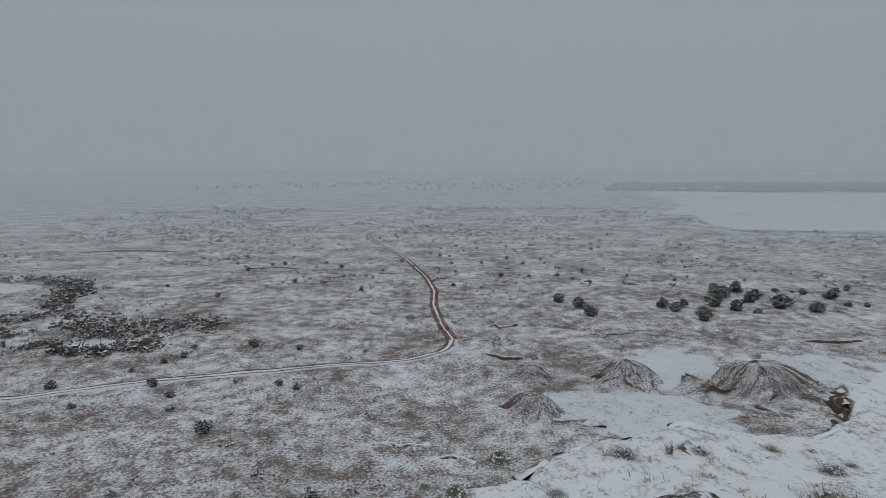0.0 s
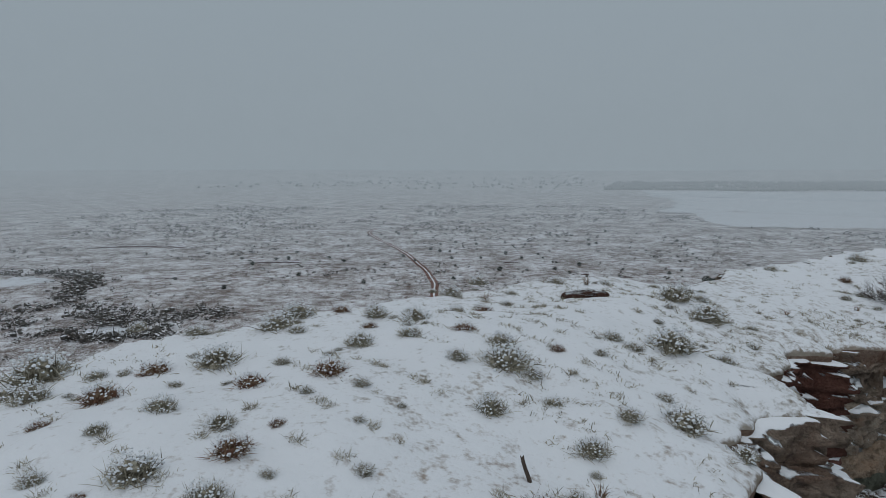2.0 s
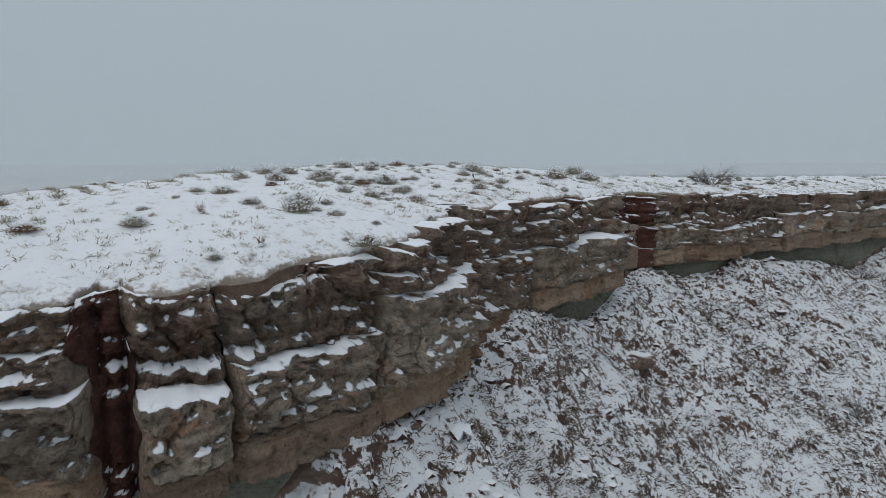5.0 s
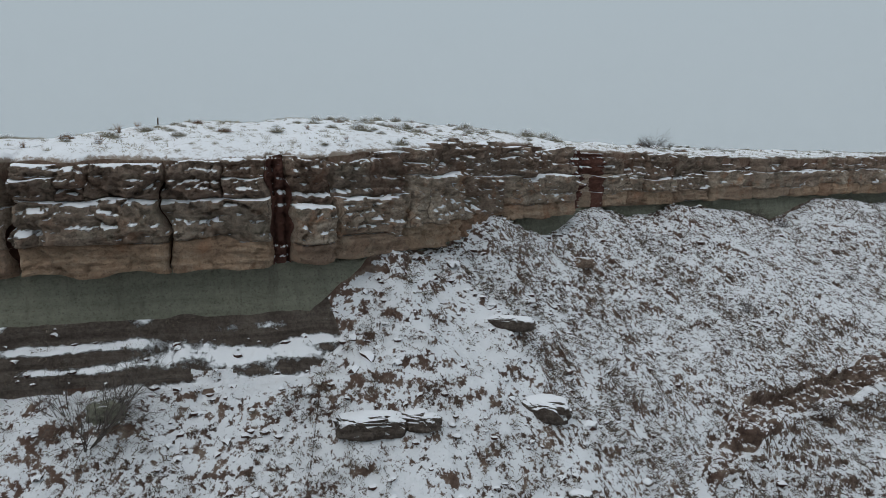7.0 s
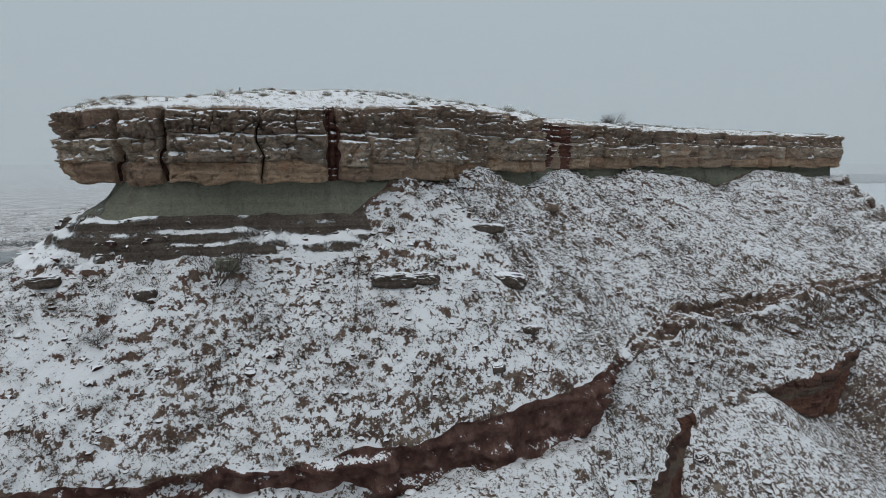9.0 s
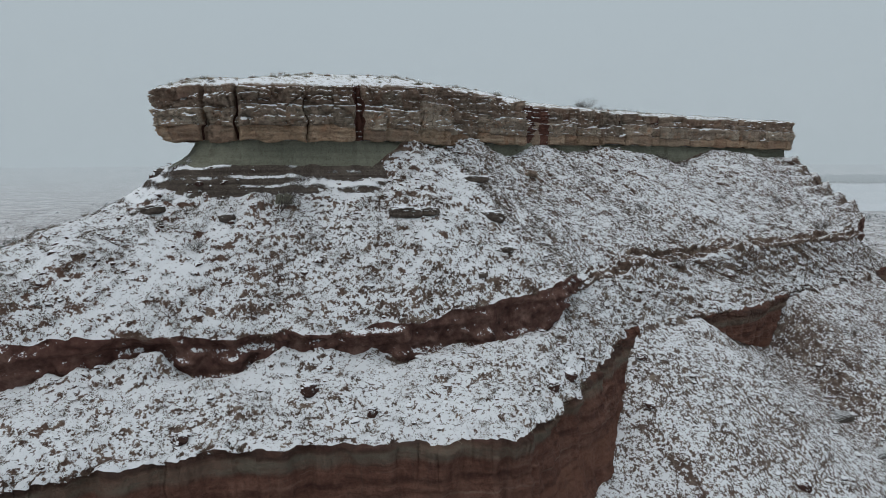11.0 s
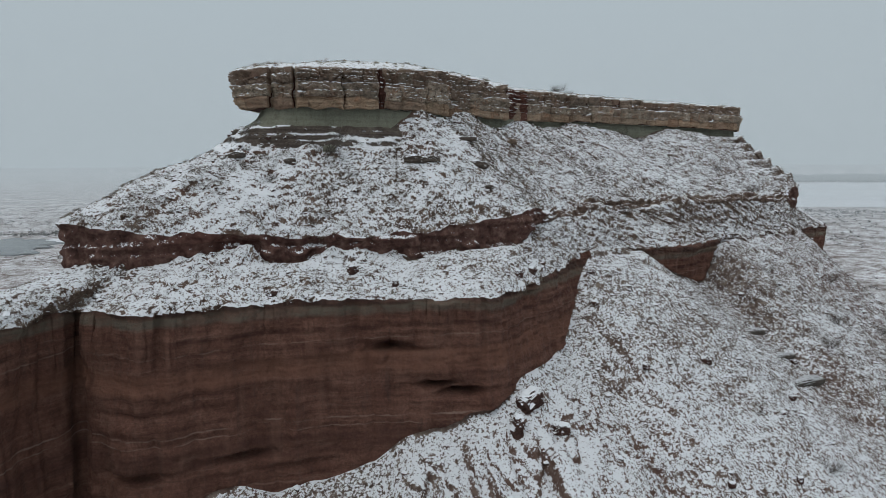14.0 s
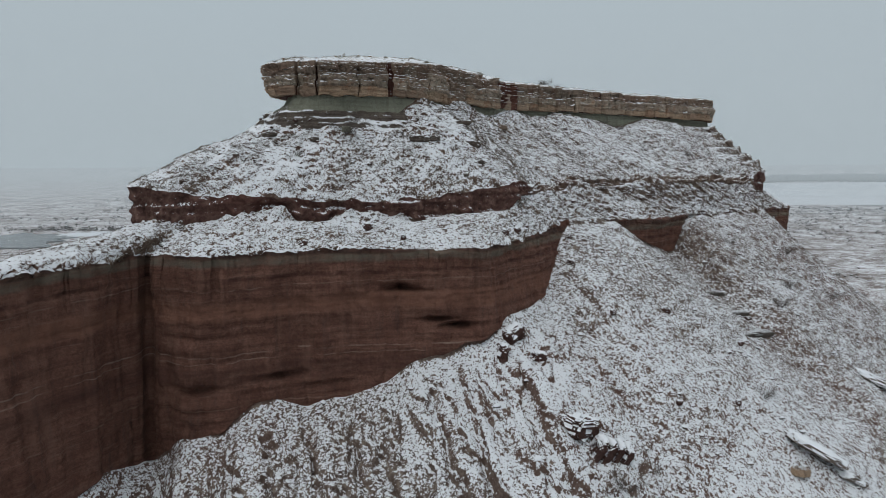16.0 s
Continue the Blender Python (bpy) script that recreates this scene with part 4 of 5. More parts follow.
tagged(sheet("snow_field", np.concatenate((fxy, field_z[..., None]), 2), M_FIELD), "wide open field under smooth unbroken snow", "field", "", "structure")
m_ice, nt_, b_ = material("grey_pond_ice", 0.25, 0.5)
finish(nt_, b_, ramped(nt_, fnoise(nt_, node(nt_, "ShaderNodeNewGeometry").outputs["Position"], 0.05, 4), (0.3, (0.10, 0.11, 0.115)), (0.7, (0.17, 0.18, 0.185))),
       fnoise(nt_, node(nt_, "ShaderNodeNewGeometry").outputs["Position"], 0.8, 3), 0.1, 0.02)


def pond(name, cx, cy, rx, ry, mat, label, seed, lift=0.25):
    ang = np.linspace(0, 2 * math.pi, 72, endpoint=False)
    wob = 1 + 0.45 * fbm(np.column_stack((np.cos(ang), np.sin(ang), 0 * ang)) * 1.5 + seed, 4, 0.6, 61)
    rings = [np.column_stack((cx + rx * k * wob * np.cos(ang), cy + ry * k * wob * np.sin(ang), np.full(72, 0.0))) for k in (1.0, 0.92, 0.5, 0.02)]
    base_ = plain_z(rings[0][:, 0], rings[0][:, 1]).max() + lift
    for k, r_ in enumerate(rings):
        r_[:, 2] = base_ - (0.5 if k == 0 else 0.0)
    return tagged(sheet(name, np.stack(rings, 1), mat, None, "", True, True), label, "pond", "", "structure")


pond("snowy_pond", -144, 234, 10, 5.5, M_DRIFT, "small frozen pond covered with snow", 1)
pond("snowy_bay", -262, 345, 22, 17, M_DRIFT, "snow-covered shelf of the frozen pond", 2)
pond("frozen_pond", -292, 298, 40, 46, m_ice, "grey frozen pond at the edge of scrub", 3, 0.5)

# ---- see-through glowing shells, added to imitate haze that swallows the distance ----
m_haze_glow = bpy.data.materials.new("glowing_haze_veil")
m_haze_glow.use_nodes = True
hz = m_haze_glow.node_tree
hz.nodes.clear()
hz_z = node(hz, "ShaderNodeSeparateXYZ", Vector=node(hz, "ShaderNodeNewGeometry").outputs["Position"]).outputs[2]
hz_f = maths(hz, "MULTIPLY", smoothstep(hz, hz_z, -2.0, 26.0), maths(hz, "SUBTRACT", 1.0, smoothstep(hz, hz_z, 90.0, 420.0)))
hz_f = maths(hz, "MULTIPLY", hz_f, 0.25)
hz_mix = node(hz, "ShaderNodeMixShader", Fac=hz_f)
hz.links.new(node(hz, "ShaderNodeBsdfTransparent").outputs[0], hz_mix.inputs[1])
# the haze is painted as emission in the sky's horizon colour
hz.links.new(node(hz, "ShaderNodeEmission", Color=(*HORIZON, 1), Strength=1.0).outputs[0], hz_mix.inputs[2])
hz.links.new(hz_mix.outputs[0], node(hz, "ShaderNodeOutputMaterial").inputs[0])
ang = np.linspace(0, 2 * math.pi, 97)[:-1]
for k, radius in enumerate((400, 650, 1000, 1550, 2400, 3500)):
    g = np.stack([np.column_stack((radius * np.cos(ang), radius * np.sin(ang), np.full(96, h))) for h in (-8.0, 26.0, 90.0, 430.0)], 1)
    tagged(sheet("backdrop", g, m_haze_glow, None, "", True), "see-through glowing shell added to paint haze over the far plain", "haze", "", "structure")


# ---- low mounds, banks and drifts on the plain behind the mesa ----
def clay_mound(cx, cy, rx, ry, high, seed):
    """An eroded clay hummock with rills running down from its crest."""
    rad, turn = np.meshgrid(np.linspace(0, 1, 40), np.linspace(0, 2 * math.pi, 361)[:-1], indexing="ij")
    x, y = rad * np.cos(turn), rad * np.sin(turn)
    turn = turn + 0.5 * rad * fbm(np.stack((np.cos(turn) * 1.5 + seed, np.sin(turn) * 1.5, rad * 2.5), 2), 2, 0.5, 92)
    shape_ = np.stack((np.cos(turn) * 2 + seed, np.sin(turn) * 2, rad), 2)
    prof = 1 - smooth(0.22, 1.0, rad) ** 0.75
    ridge = np.abs(fbm(np.stack((np.cos(turn) * 9 + seed, np.sin(turn) * 9, rad * 2.0), 2), 4, 0.7, 90 + seed))
    wob = 1 + 0.4 * fbm(shape_ * np.array((1, 1, 0)), 2, 0.5, 91)
    px, py = cx + rx * x * wob, cy + ry * y * wob
    pz = plain_z(px, py) - 0.3 + high * prof * (0.75 + 0.25 * wob) - 0.17 * high * (0.7 - np.clip(ridge, 0, 0.7)) * smooth(0.06, 0.45, rad) * smooth(1.02, 0.8, rad)
    ob = sheet("clay_mound", np.stack((px, py, pz), 2).transpose(1, 0, 2), M_MOUND, None, "", True, False)
    ob.data.attributes.new("hillside", "FLOAT", "POINT").data.foreach_set("value", np.full(len(ob.data.vertices), 0.8, np.float32))
    return tagged(ob, "rilled clay hummock streaked with snow", "mound", "clay mounds", "structure")


M_MOUND = snowy("rilled_clay", ((0.3, (0.05, 0.038, 0.034)), (0.5, (0.12, 0.09, 0.08)), (0.72, (0.2, 0.16, 0.14))), 1.0, 0.53, 0.45, 0.3, 2.6, 0.13, 0.9, True)
for k, (cx, cy, rx, ry, high) in enumerate(((30, 196, 9, 9, 4.5), (27, 166, 11, 9, 5.5), (62, 194, 14, 13, 7), (101, 184, 24, 15, 9), (24, 240, 9, 6, 2.5))):
    clay_mound(cx, cy, rx, ry, high, k + 1)
pond("drift", 84, 208, 16, 22, M_DRIFT, "snow-filled wash between the clay mounds", 5, 0.05)
pond("drift", 140, 200, 34, 22, M_DRIFT, "snow-filled wash below the mesa", 6, 0.05)
pond("drift", 55, 165, 26, 16, M_DRIFT, "snow-filled wash below the mesa", 10, 0.02)


M_BANK = snowy("eroded_red_bank", ((0.3, (0.045, 0.026, 0.022)), (0.5, (0.10, 0.062, 0.052)), (0.72, (0.19, 0.14, 0.12))), 0.8, 0.56, 0.7, 0.2, 1.6, 0.1, 0.7)


def bank(points, high, label="small eroded red bank with a snowy top"):
    """A low cut bank: a broken face that turns over into the ground behind it."""
    c = along(points, 16)
    t = np.gradient(c, axis=0)
    t /= np.linalg.norm(t, axis=1)[:, None]
    side = np.column_stack((-t[:, 1], t[:, 0]))
    taper = np.sin(np.linspace(0.05, math.pi - 0.05, len(c))) ** 0.6
    c = c + side * (0.7 * fbm(np.column_stack((c * 0.35, 0 * c[:, 0])), 3, 0.6, 95))[:, None]
    z = plain_z(c[:, 0], c[:, 1])
    rows_ = []
    for off, up in ((-0.5, -0.4), (-0.2, 0.1), (0.0, 0.7), (0.2, 1.0), (0.7, 0.75), (1.6, -0.35)):
        q = c + side * off
        rows_.append(np.column_stack((q, z + high * up * taper * (1 + 0.3 * fbm(np.column_stack((q * 0.6, 0 * z)), 2, 0.5, 96)))))
    return tagged(sheet("earth_bank", np.stack(rows_, 1), M_BANK, None, "", False, True), label, "bank", "earth banks", "structure")


for pts, high in ((((-16, 146), (-10, 144), (-3, 145)), 0.7), (((-2, 137), (3, 137.5), (8, 135)), 0.7), (((20, 266), (28, 262), (36, 266)), 1.3), (((60, 250), (75, 248), (88, 251)), 1.0),
                  (((146, 235), (160, 233), (176, 236)), 1.3), (((88, 368), (95, 366)), 1.2), (((110, 358), (122, 357)), 1.0), (((14, 222), (25, 214), (34, 219)), 1.2), (((-30, 330), (-45, 336)), 0.8),
                  (((-150, 420), (-120, 424), (-96, 418)), 1.0), (((-320, 500), (-260, 512), (-220, 506)), 1.6), (((40, 420), (60, 423)), 0.9), (((-190, 350), (-160, 346)), 0.8)):
    bank(pts, high)


# ---- plants ----
def leafy(name, stops, snow_at, rough=0.9, fleck=1.7):
    m, nt, b = material(name, rough, 0.15)
    geo = node(nt, "ShaderNodeNewGeometry")
    nz = node(nt, "ShaderNodeSeparateXYZ", Vector=geo.outputs["Normal"]).outputs[2]
    colour = ramped(nt, geo.outputs["Random Per Island"], *stops)
    lie = maths(nt, "ADD", nz, maths(nt, "MULTIPLY", maths(nt, "SUBTRACT", fnoise(nt, geo.outputs["Position"], fleck, 4, 0.7), 0.5), 1.1))
    nt.links.new(blend(nt, smoothstep(nt, lie, snow_at - 0.1, snow_at + 0.1), colour, SNOW), b.inputs["Base Color"])
    return m


M_STEM = leafy("dry_sage_stems", ((0.0, (0.14, 0.12, 0.09)), (0.4, (0.30, 0.275, 0.21)), (1.0, (0.50, 0.465, 0.375))), 1.7)
M_REDSTEM = leafy("russet_grass", ((0.0, (0.10, 0.05, 0.035)), (0.5, (0.22, 0.13, 0.085)), (1.0, (0.38, 0.29, 0.2))), 1.7)
M_DEAD = leafy("dead_bunch_grass", ((0.0, (0.045, 0.034, 0.027)), (0.5, (0.125, 0.098, 0.077)), (1.0, (0.29, 0.24, 0.185))), 1.7)
M_CLUMP = leafy("snow_clumps", ((0.0, (0.66, 0.69, 0.73)), (1.0, (0.76, 0.79, 0.83))), -2.0)
M_TWIG = leafy("bare_grey_twigs", ((0.0, (0.05, 0.042, 0.038)), (1.0, (0.15, 0.13, 0.115))), 1.25)
M_SCRUB = leafy("winter_scrub", ((0.0, (0.08, 0.077, 0.072)), (0.6, (0.12, 0.114, 0.105)), (1.0, (0.17, 0.155, 0.14))), 0.85)
M_JUNIPER = leafy("dark_juniper_foliage", ((0.0, (0.05, 0.056, 0.048)), (0.6, (0.078, 0.088, 0.075)), (1.0, (0.12, 0.13, 0.11))), 0.82, 0.9, 3.0)
M_BARK = leafy("juniper_bark", ((0.0, (0.06, 0.045, 0.036)), (1.0, (0.11, 0.085, 0.07))), 1.5)
# far woods: grey made paler, so part of the haze is in their colour
M_WOODS = leafy("haze_paled_woods", ((0.0, (0.10, 0.105, 0.105)), (1.0, (0.19, 0.195, 0.19))), 1.1)
bm0 = bmesh.new()
bmesh.ops.create_icosphere(bm0, subdivisions=1, radius=1.0)
ICO_V = np.array([v.co[:] for v in bm0.verts])
ICO_F = np.array([[v.index for v in f.verts] for f in bm0.faces])
bm0.free()
nr = np.random.default_rng(11)


def lumps(centres, sizes, flat=0.75, rough=0.3):
    """Many small rough lumps as one set of triangles. sizes: one radius each."""
    n = len(centres)
    v = ICO_V[None] * (1 + rough * nr.uniform(-1, 1, (n, 12, 1)))
    a = nr.uniform(0, 6.28, n)
    c, s_ = np.cos(a)[:, None], np.sin(a)[:, None]
    v = np.stack((v[..., 0] * c - v[..., 1] * s_, v[..., 0] * s_ + v[..., 1] * c, v[..., 2] * flat), 2)
    v = v * np.asarray(sizes)[:, None, None] + np.asarray(centres)[:, None]
    f = ICO_F[None] + 12 * np.arange(n)[:, None, None]
    return v.reshape(-1, 3), f.reshape(-1, 3)


def blades(feet, ways, lengths, widths, droop=0.25):
    """Thin bent blades or twigs, two triangles and a tip each."""
    n = len(feet)
    ways = ways / np.linalg.norm(ways, axis=1)[:, None]
    side = np.cross(ways, nr.normal(size=(n, 3)))
    side = side / (np.linalg.norm(side, axis=1)[:, None] + 1e-6) * widths[:, None]
    mid_ = feet + ways * lengths[:, None] * 0.55
    tip = feet + ways * lengths[:, None] - np.array((0, 0, 1)) * (droop * lengths)[:, None]
    v = np.stack((feet - side, feet + side, mid_ + side * 0.7, mid_ - side * 0.7, tip), 1)
    f = np.array(((0, 1, 2), (0, 2, 3), (3, 2, 4)))[None] + 5 * np.arange(n)[:, None, None]
    return v.reshape(-1, 3), f.reshape(-1, 3)


def joined(*pieces):
    vs, fs, k = [], [], 0
    for v, f in pieces:
        vs.append(v)
        fs.append(f + k)
        k += len(v)
    return np.concatenate(vs), np.concatenate(fs)


def dome(n, spread=1.0, low=0.05):
    a, h = nr.uniform(0, 6.283, n), nr.uniform(low, 1, n)
    r = np.sqrt(1 - h * h)
    return np.column_stack((r * np.cos(a) * spread, r * np.sin(a) * spread, h))


def two_tone(name, dark, light, mat):
    """A plant of two parts: stems, and the snow that they hold."""
    ob = new(name)
    mesh_object("foliage", *dark, mat, ob, "", False)
    tagged(mesh_object("snow_load", *light, M_CLUMP, ob, "", True), "snow caught in the stems", "", "", "stuff")
    return ob


def sage(kind):
    """A low rounded sage or snakeweed clump, one metre across: stems fanned from the crown, snow caught in their ends."""
    n = 620
    ways = dome(n, 1.05, 0.08) + nr.normal(0, 0.12, (n, 3))
    feet = np.column_stack((nr.normal(0, 0.16, n), nr.normal(0, 0.16, n), np.full(n, -0.03)))
    stems = blades(feet, ways, nr.uniform(0.2, 0.46, n), nr.uniform(0.005, 0.012, n), 0.06)
    inner = lumps(dome(16, 1.1, 0.0) * nr.uniform(0.08, 0.26, (16, 1)), nr.uniform(0.04, 0.09, 16), 0.8, 0.5)
    m = 150 + 10 * kind
    snow = dome(m, 1.1, 0.12) * nr.uniform(0.28, 0.46, (m, 1)) * np.array((1, 1, 0.95))
    ob = two_tone("sagebrush", joined(stems, inner), lumps(snow, nr.uniform(0.012, 0.036, m), 0.55, 0.5), M_STEM if kind else M_REDSTEM)
    return tagged(ob, "low grey-green sagebrush clump holding snow on the mesa top", "shrub", "sagebrush on the mesa top")


def grass_tuft(kind):
    """A loose tuft of tall dry grass, leaning with the wind."""
    n = 46
    ways = dome(n, 0.7, 0.35) + np.array((0.35, 0.1, 0.5))
    feet = np.column_stack((nr.normal(0, 0.08, n), nr.normal(0, 0.08, n), np.full(n, -0.03)))
    v, f = blades(feet, ways, nr.uniform(0.4, 1.0, n), nr.uniform(0.006, 0.012, n), 0.22)
    m = 9
    ob = two_tone("grass_tuft", (v, f), lumps(dome(m, 1.0, 0.1) * nr.uniform(0.1, 0.25, (m, 1)), nr.uniform(0.05, 0.1, m), 0.6, 0.3), M_REDSTEM)
    return tagged(ob, "tuft of tall russet dry grass in snow", "grass", "dry grass tufts")


def top_z(x, y):
    return float(top_height(((x, y),))[0][0]), 0.0


def inward(j, f):
    """Places on the top between rim point j and the crest."""
    to = SPINE_LINE[np.argmin(((edge[j, None, :2] - SPINE_LINE[None, :, :2]) ** 2).sum(2), 1)]
    return edge[j] + (to - edge[j]) * f[:, None]


SHRUBS_A = [(-10.2, 1.3, 0.68), (-9.1, 3.4, 1.25), (-8.2, 1.7, 0.7), (-7.0, 0.2, 0.37), (-7.7, 3.1, 0.46), (-6.6, 1.4, 0.75), (-6.4, 3.2, 0.7), (-8.9, 7.2, 0.51), (-7.0, 6.8, 0.69), (-5.1, 3.4, 0.94), (-3.9, 2.0, 0.64),
            (-3.7, -0.2, 0.48), (-4.3, -1.8, 0.68), (-3.1, -2.3, 0.6), (-4.8, -3.7, 0.64), (-7.8, -1.2, 0.55), (-4.6, -5.1, 0.93), (-3.2, -4.3, 0.71), (-2.4, -3.6, 0.95), (-1.3, -2.9, 0.42), (-2.1, 4.8, 0.65),
            (-2.1, 8.4, 0.72), (-0.8, 7.2, 0.88), (0.3, 12.5, 0.8), (1.4, 13.9, 0.76), (1.4, 3.6, 1.11), (2.0, 3.2, 0.46), (0.9, 1.4, 0.61), (0.4, 9.1, 0.53), (2.8, 4.7, 0.37), (2.2, 1.9, 0.42)]
SHRUBS_B = [(3.6, 1.4, 0.48), (2.6, 0.3, 0.56), (2.2, -2.2, 0.45), (1.4, -1.6, 0.59), (2.0, -1.2, 0.39), (1.4, -2.9, 0.56), (1.1, -3.9, 0.42), (0.6, -2.0, 0.36), (3.1, -1.5, 0.27), (6.2, 6.1, 1.2), (4.9, 2.1, 1.01), (5.6, 0.9, 0.46),
            (8.9, 10.1, 1.2), (8.5, 11.9, 1.21), (4.6, 6.2, 0.55), (-0.8, 1.0, 0.2), (-4.6, 8.7, 1.0), (-4.7, 6.7, 0.95), (16.8, 20.4, 0.67), (24.3, 24.8, 0.95), (-3.3, -8.1, 0.5), (-4.1, -11.1, 0.77), (-3.1, -10.6, 0.41),
            (-2.0, -12.6, 0.66), (-4.3, -9.8, 0.75), (-5.6, -8.0, 0.4), (-9.7, -4.7, 0.67), (-7.1, -6.6, 0.57), (-5.9, -6.3, 0.71), (-11.2, 3.4, 0.71), (-9.0, -1.5, 0.66), (-0.5, -9.2, 0.36)]
SAGES = [sage(k) for k in range(6)]
TUFTS = [grass_tuft(k) for k in range(3)]
used = set()


def place(thing, x, y, z, size, tall=1.0):
    m = Matrix.LocRotScale((x, y, z), Euler((0, 0, rng.uniform(0, 6.28))), (size, size, size * tall))
    if thing not in used:
        used.add(thing)
        thing.matrix_basis = m
        thing.scale = (size, size, size * tall)
        return thing
    made = copy_thing(thing, m)
    made.matrix_basis = m
    return made


spots = []
for x, y, w in SHRUBS_A + SHRUBS_B:
    place(SAGES[rng.randrange(6)], x, y, top_z(x, y)[0], w * 1.15, rng.uniform(0.95, 1.2))
    spots.append((x, y))
    # most clumps have a smaller companion beside them
    if w > 0.5:
        a = rng.uniform(0, 6.28)
        q = (x + w * math.cos(a), y + w * math.sin(a))
        place(SAGES[rng.randrange(6)], *q, top_z(*q)[0], w * rng.uniform(0.35, 0.6), 0.8)
tries = count = 0
while count < 200 and tries < 6000:
    tries += 1
    j = rng.randrange(len(us))
    f = rng.random() ** 0.6
    x, y = inward(np.array([j]), np.array([0.06 + 0.94 * f]))[0, :2]
    if 4 < us[j] < 21 and rng.random() < 0.35 and x < 12:
        continue
    if vnoise(np.array(((x * 0.3, y * 0.3, 0.0),)), 77)[0] < -0.25 or min((x - a) ** 2 + (y - b) ** 2 for a, b in spots) < 0.55:
        continue
    spots.append((x, y))
    count += 1
    z = top_z(x, y)[0]
    if rng.random() < 0.16:
        place(TUFTS[rng.randrange(3)], x, y, z, rng.uniform(0.35, 0.75))
    else:
        place(SAGES[rng.randrange(6)], x, y, z, rng.choice((0.3, 0.4, 0.5, 0.65, 0.8)), rng.uniform(0.75, 1.1))
for x, y, w in ((-20.0, -17.4, 0.9), (-17.6, -18.4, 0.95), (-12.2, -18.6, 0.6), (-4.3, -13.6, 0.5), (2.4, -1.0, 0.55), (-16.0, -17.0, 0.5), (12.5, 11.5, 0.5)):
    place(TUFTS[rng.randrange(3)], x, y, top_z(x, y)[0], w)

# sprigs of sage between the clumps
n = 700
p = inward(nr.integers(0, len(us), n), nr.uniform(0.03, 1, n))
p[:, 2] = top_height(p[:, :2])[0]
size_ = np.repeat(nr.uniform(0.4, 1.0, n), 60)
p = np.repeat(p, 60, 0) + np.column_stack((nr.normal(0, 0.07, (n * 60, 2)), np.full(n * 60, -0.02)))
v, f = blades(p, dome(len(p), 1.1, 0.15), size_ * nr.uniform(0.10, 0.26, len(p)), size_ * nr.uniform(0.004, 0.009, len(p)), 0.1)
tagged(mesh_object("sage_sprigs", v, f, M_STEM, None, "", False), "small dry sage sprigs scattered over the snowy top", "shrub", "", "stuff")

# small plants too many to count: stubble poking through the snow of the top, grass and clods on the slopes
n = 8000
j, f = nr.integers(0, len(us), n), nr.uniform(0.04, 1, n)
p = inward(j, f)
keep = fbm(np.column_stack((p[:, :2] * 0.35, np.zeros(n))), 2, 0.5, 78) > -0.05
p = p[keep]
p[:, 2] = top_height(p[:, :2])[0]
p = np.repeat(p, 7, 0) + np.column_stack((nr.normal(0, 0.07, (len(p) * 7, 2)), np.full(len(p) * 7, -0.02)))
v, f = blades(p, nr.normal(size=(len(p), 3)) * np.array((0.6, 0.6, 0.2)) + np.array((0, 0, 0.7)), nr.uniform(0.06, 0.2, len(p)), nr.uniform(0.006, 0.012, len(p)))
tagged(mesh_object("grass_stubble", v, f, M_STEM, None, "", False), "short dead grass poking through the snow", "grass", "", "stuff")


def on_slope(z, n, lo=4.2, hi=20.2, w0=0.0, w1=1.0):
    rows_ = np.where((zone == z) & (weight >= w0) & (weight <= w1))[0]
    cols = np.where((us > lo) & (us < hi))[0]
    a, b = nr.choice(cols, n), nr.choice(rows_, n)
    return LOFT[a, b], nrm[a, b], us[a]


feet, ways = [], []
for z, n, w1 in ((4, 15000, 1), (6, 6500, 1), (8, 13000, 0.75), (3, 500, 1)):
    p, q, u = on_slope(z, n, 4.2, 20.2, 0.02, w1)
    ok = (fbm(p * 0.8, 2, 0.5, 79) > -0.12 - 0.25 * smooth(12, 13.5, u)) & ((z != 8) | (u > 12.6))
    downhill = np.column_stack((q[ok][:, :2], -0.25 * np.ones(ok.sum())))
    feet.append(np.repeat(p[ok] + 0.04 * q[ok], 9, 0))
    ways.append(np.repeat(0.55 * q[ok] + 0.5 * downhill + np.array((0, 0, 0.25)), 9, 0))
feet, ways = np.concatenate(feet), np.concatenate(ways)
feet = feet + nr.normal(0, 0.10, feet.shape) * np.array((1, 1, 0.35))
v, f = blades(feet, ways + nr.normal(0, 0.42, ways.shape), nr.uniform(0.09, 0.30, len(feet)), nr.uniform(0.010, 0.022, len(feet)), 0.4)
tagged(mesh_object("dead_grass", v, f, M_DEAD, None, "", False), "dead grass hanging from tussocks on the snowy slopes", "grass", "", "stuff")
cl, cs = [], []
for z, n in ((4, 1500), (6, 900), (8, 1300), (3, 260)):
    p, q, u = on_slope(z, n)
    cl.append(p)
    cs.append(nr.uniform(0.05, 0.2, n) ** 1.0 * np.where(nr.random(n) < 0.06, 1.9, 1.0))
v, f = lumps(np.concatenate(cl), np.concatenate(cs), 0.6, 0.4)
tagged(mesh_object("loose_stones", v, f, M_LEDGE, None, "", False), "loose dark red stones half buried in snow", "stone", "", "stuff")


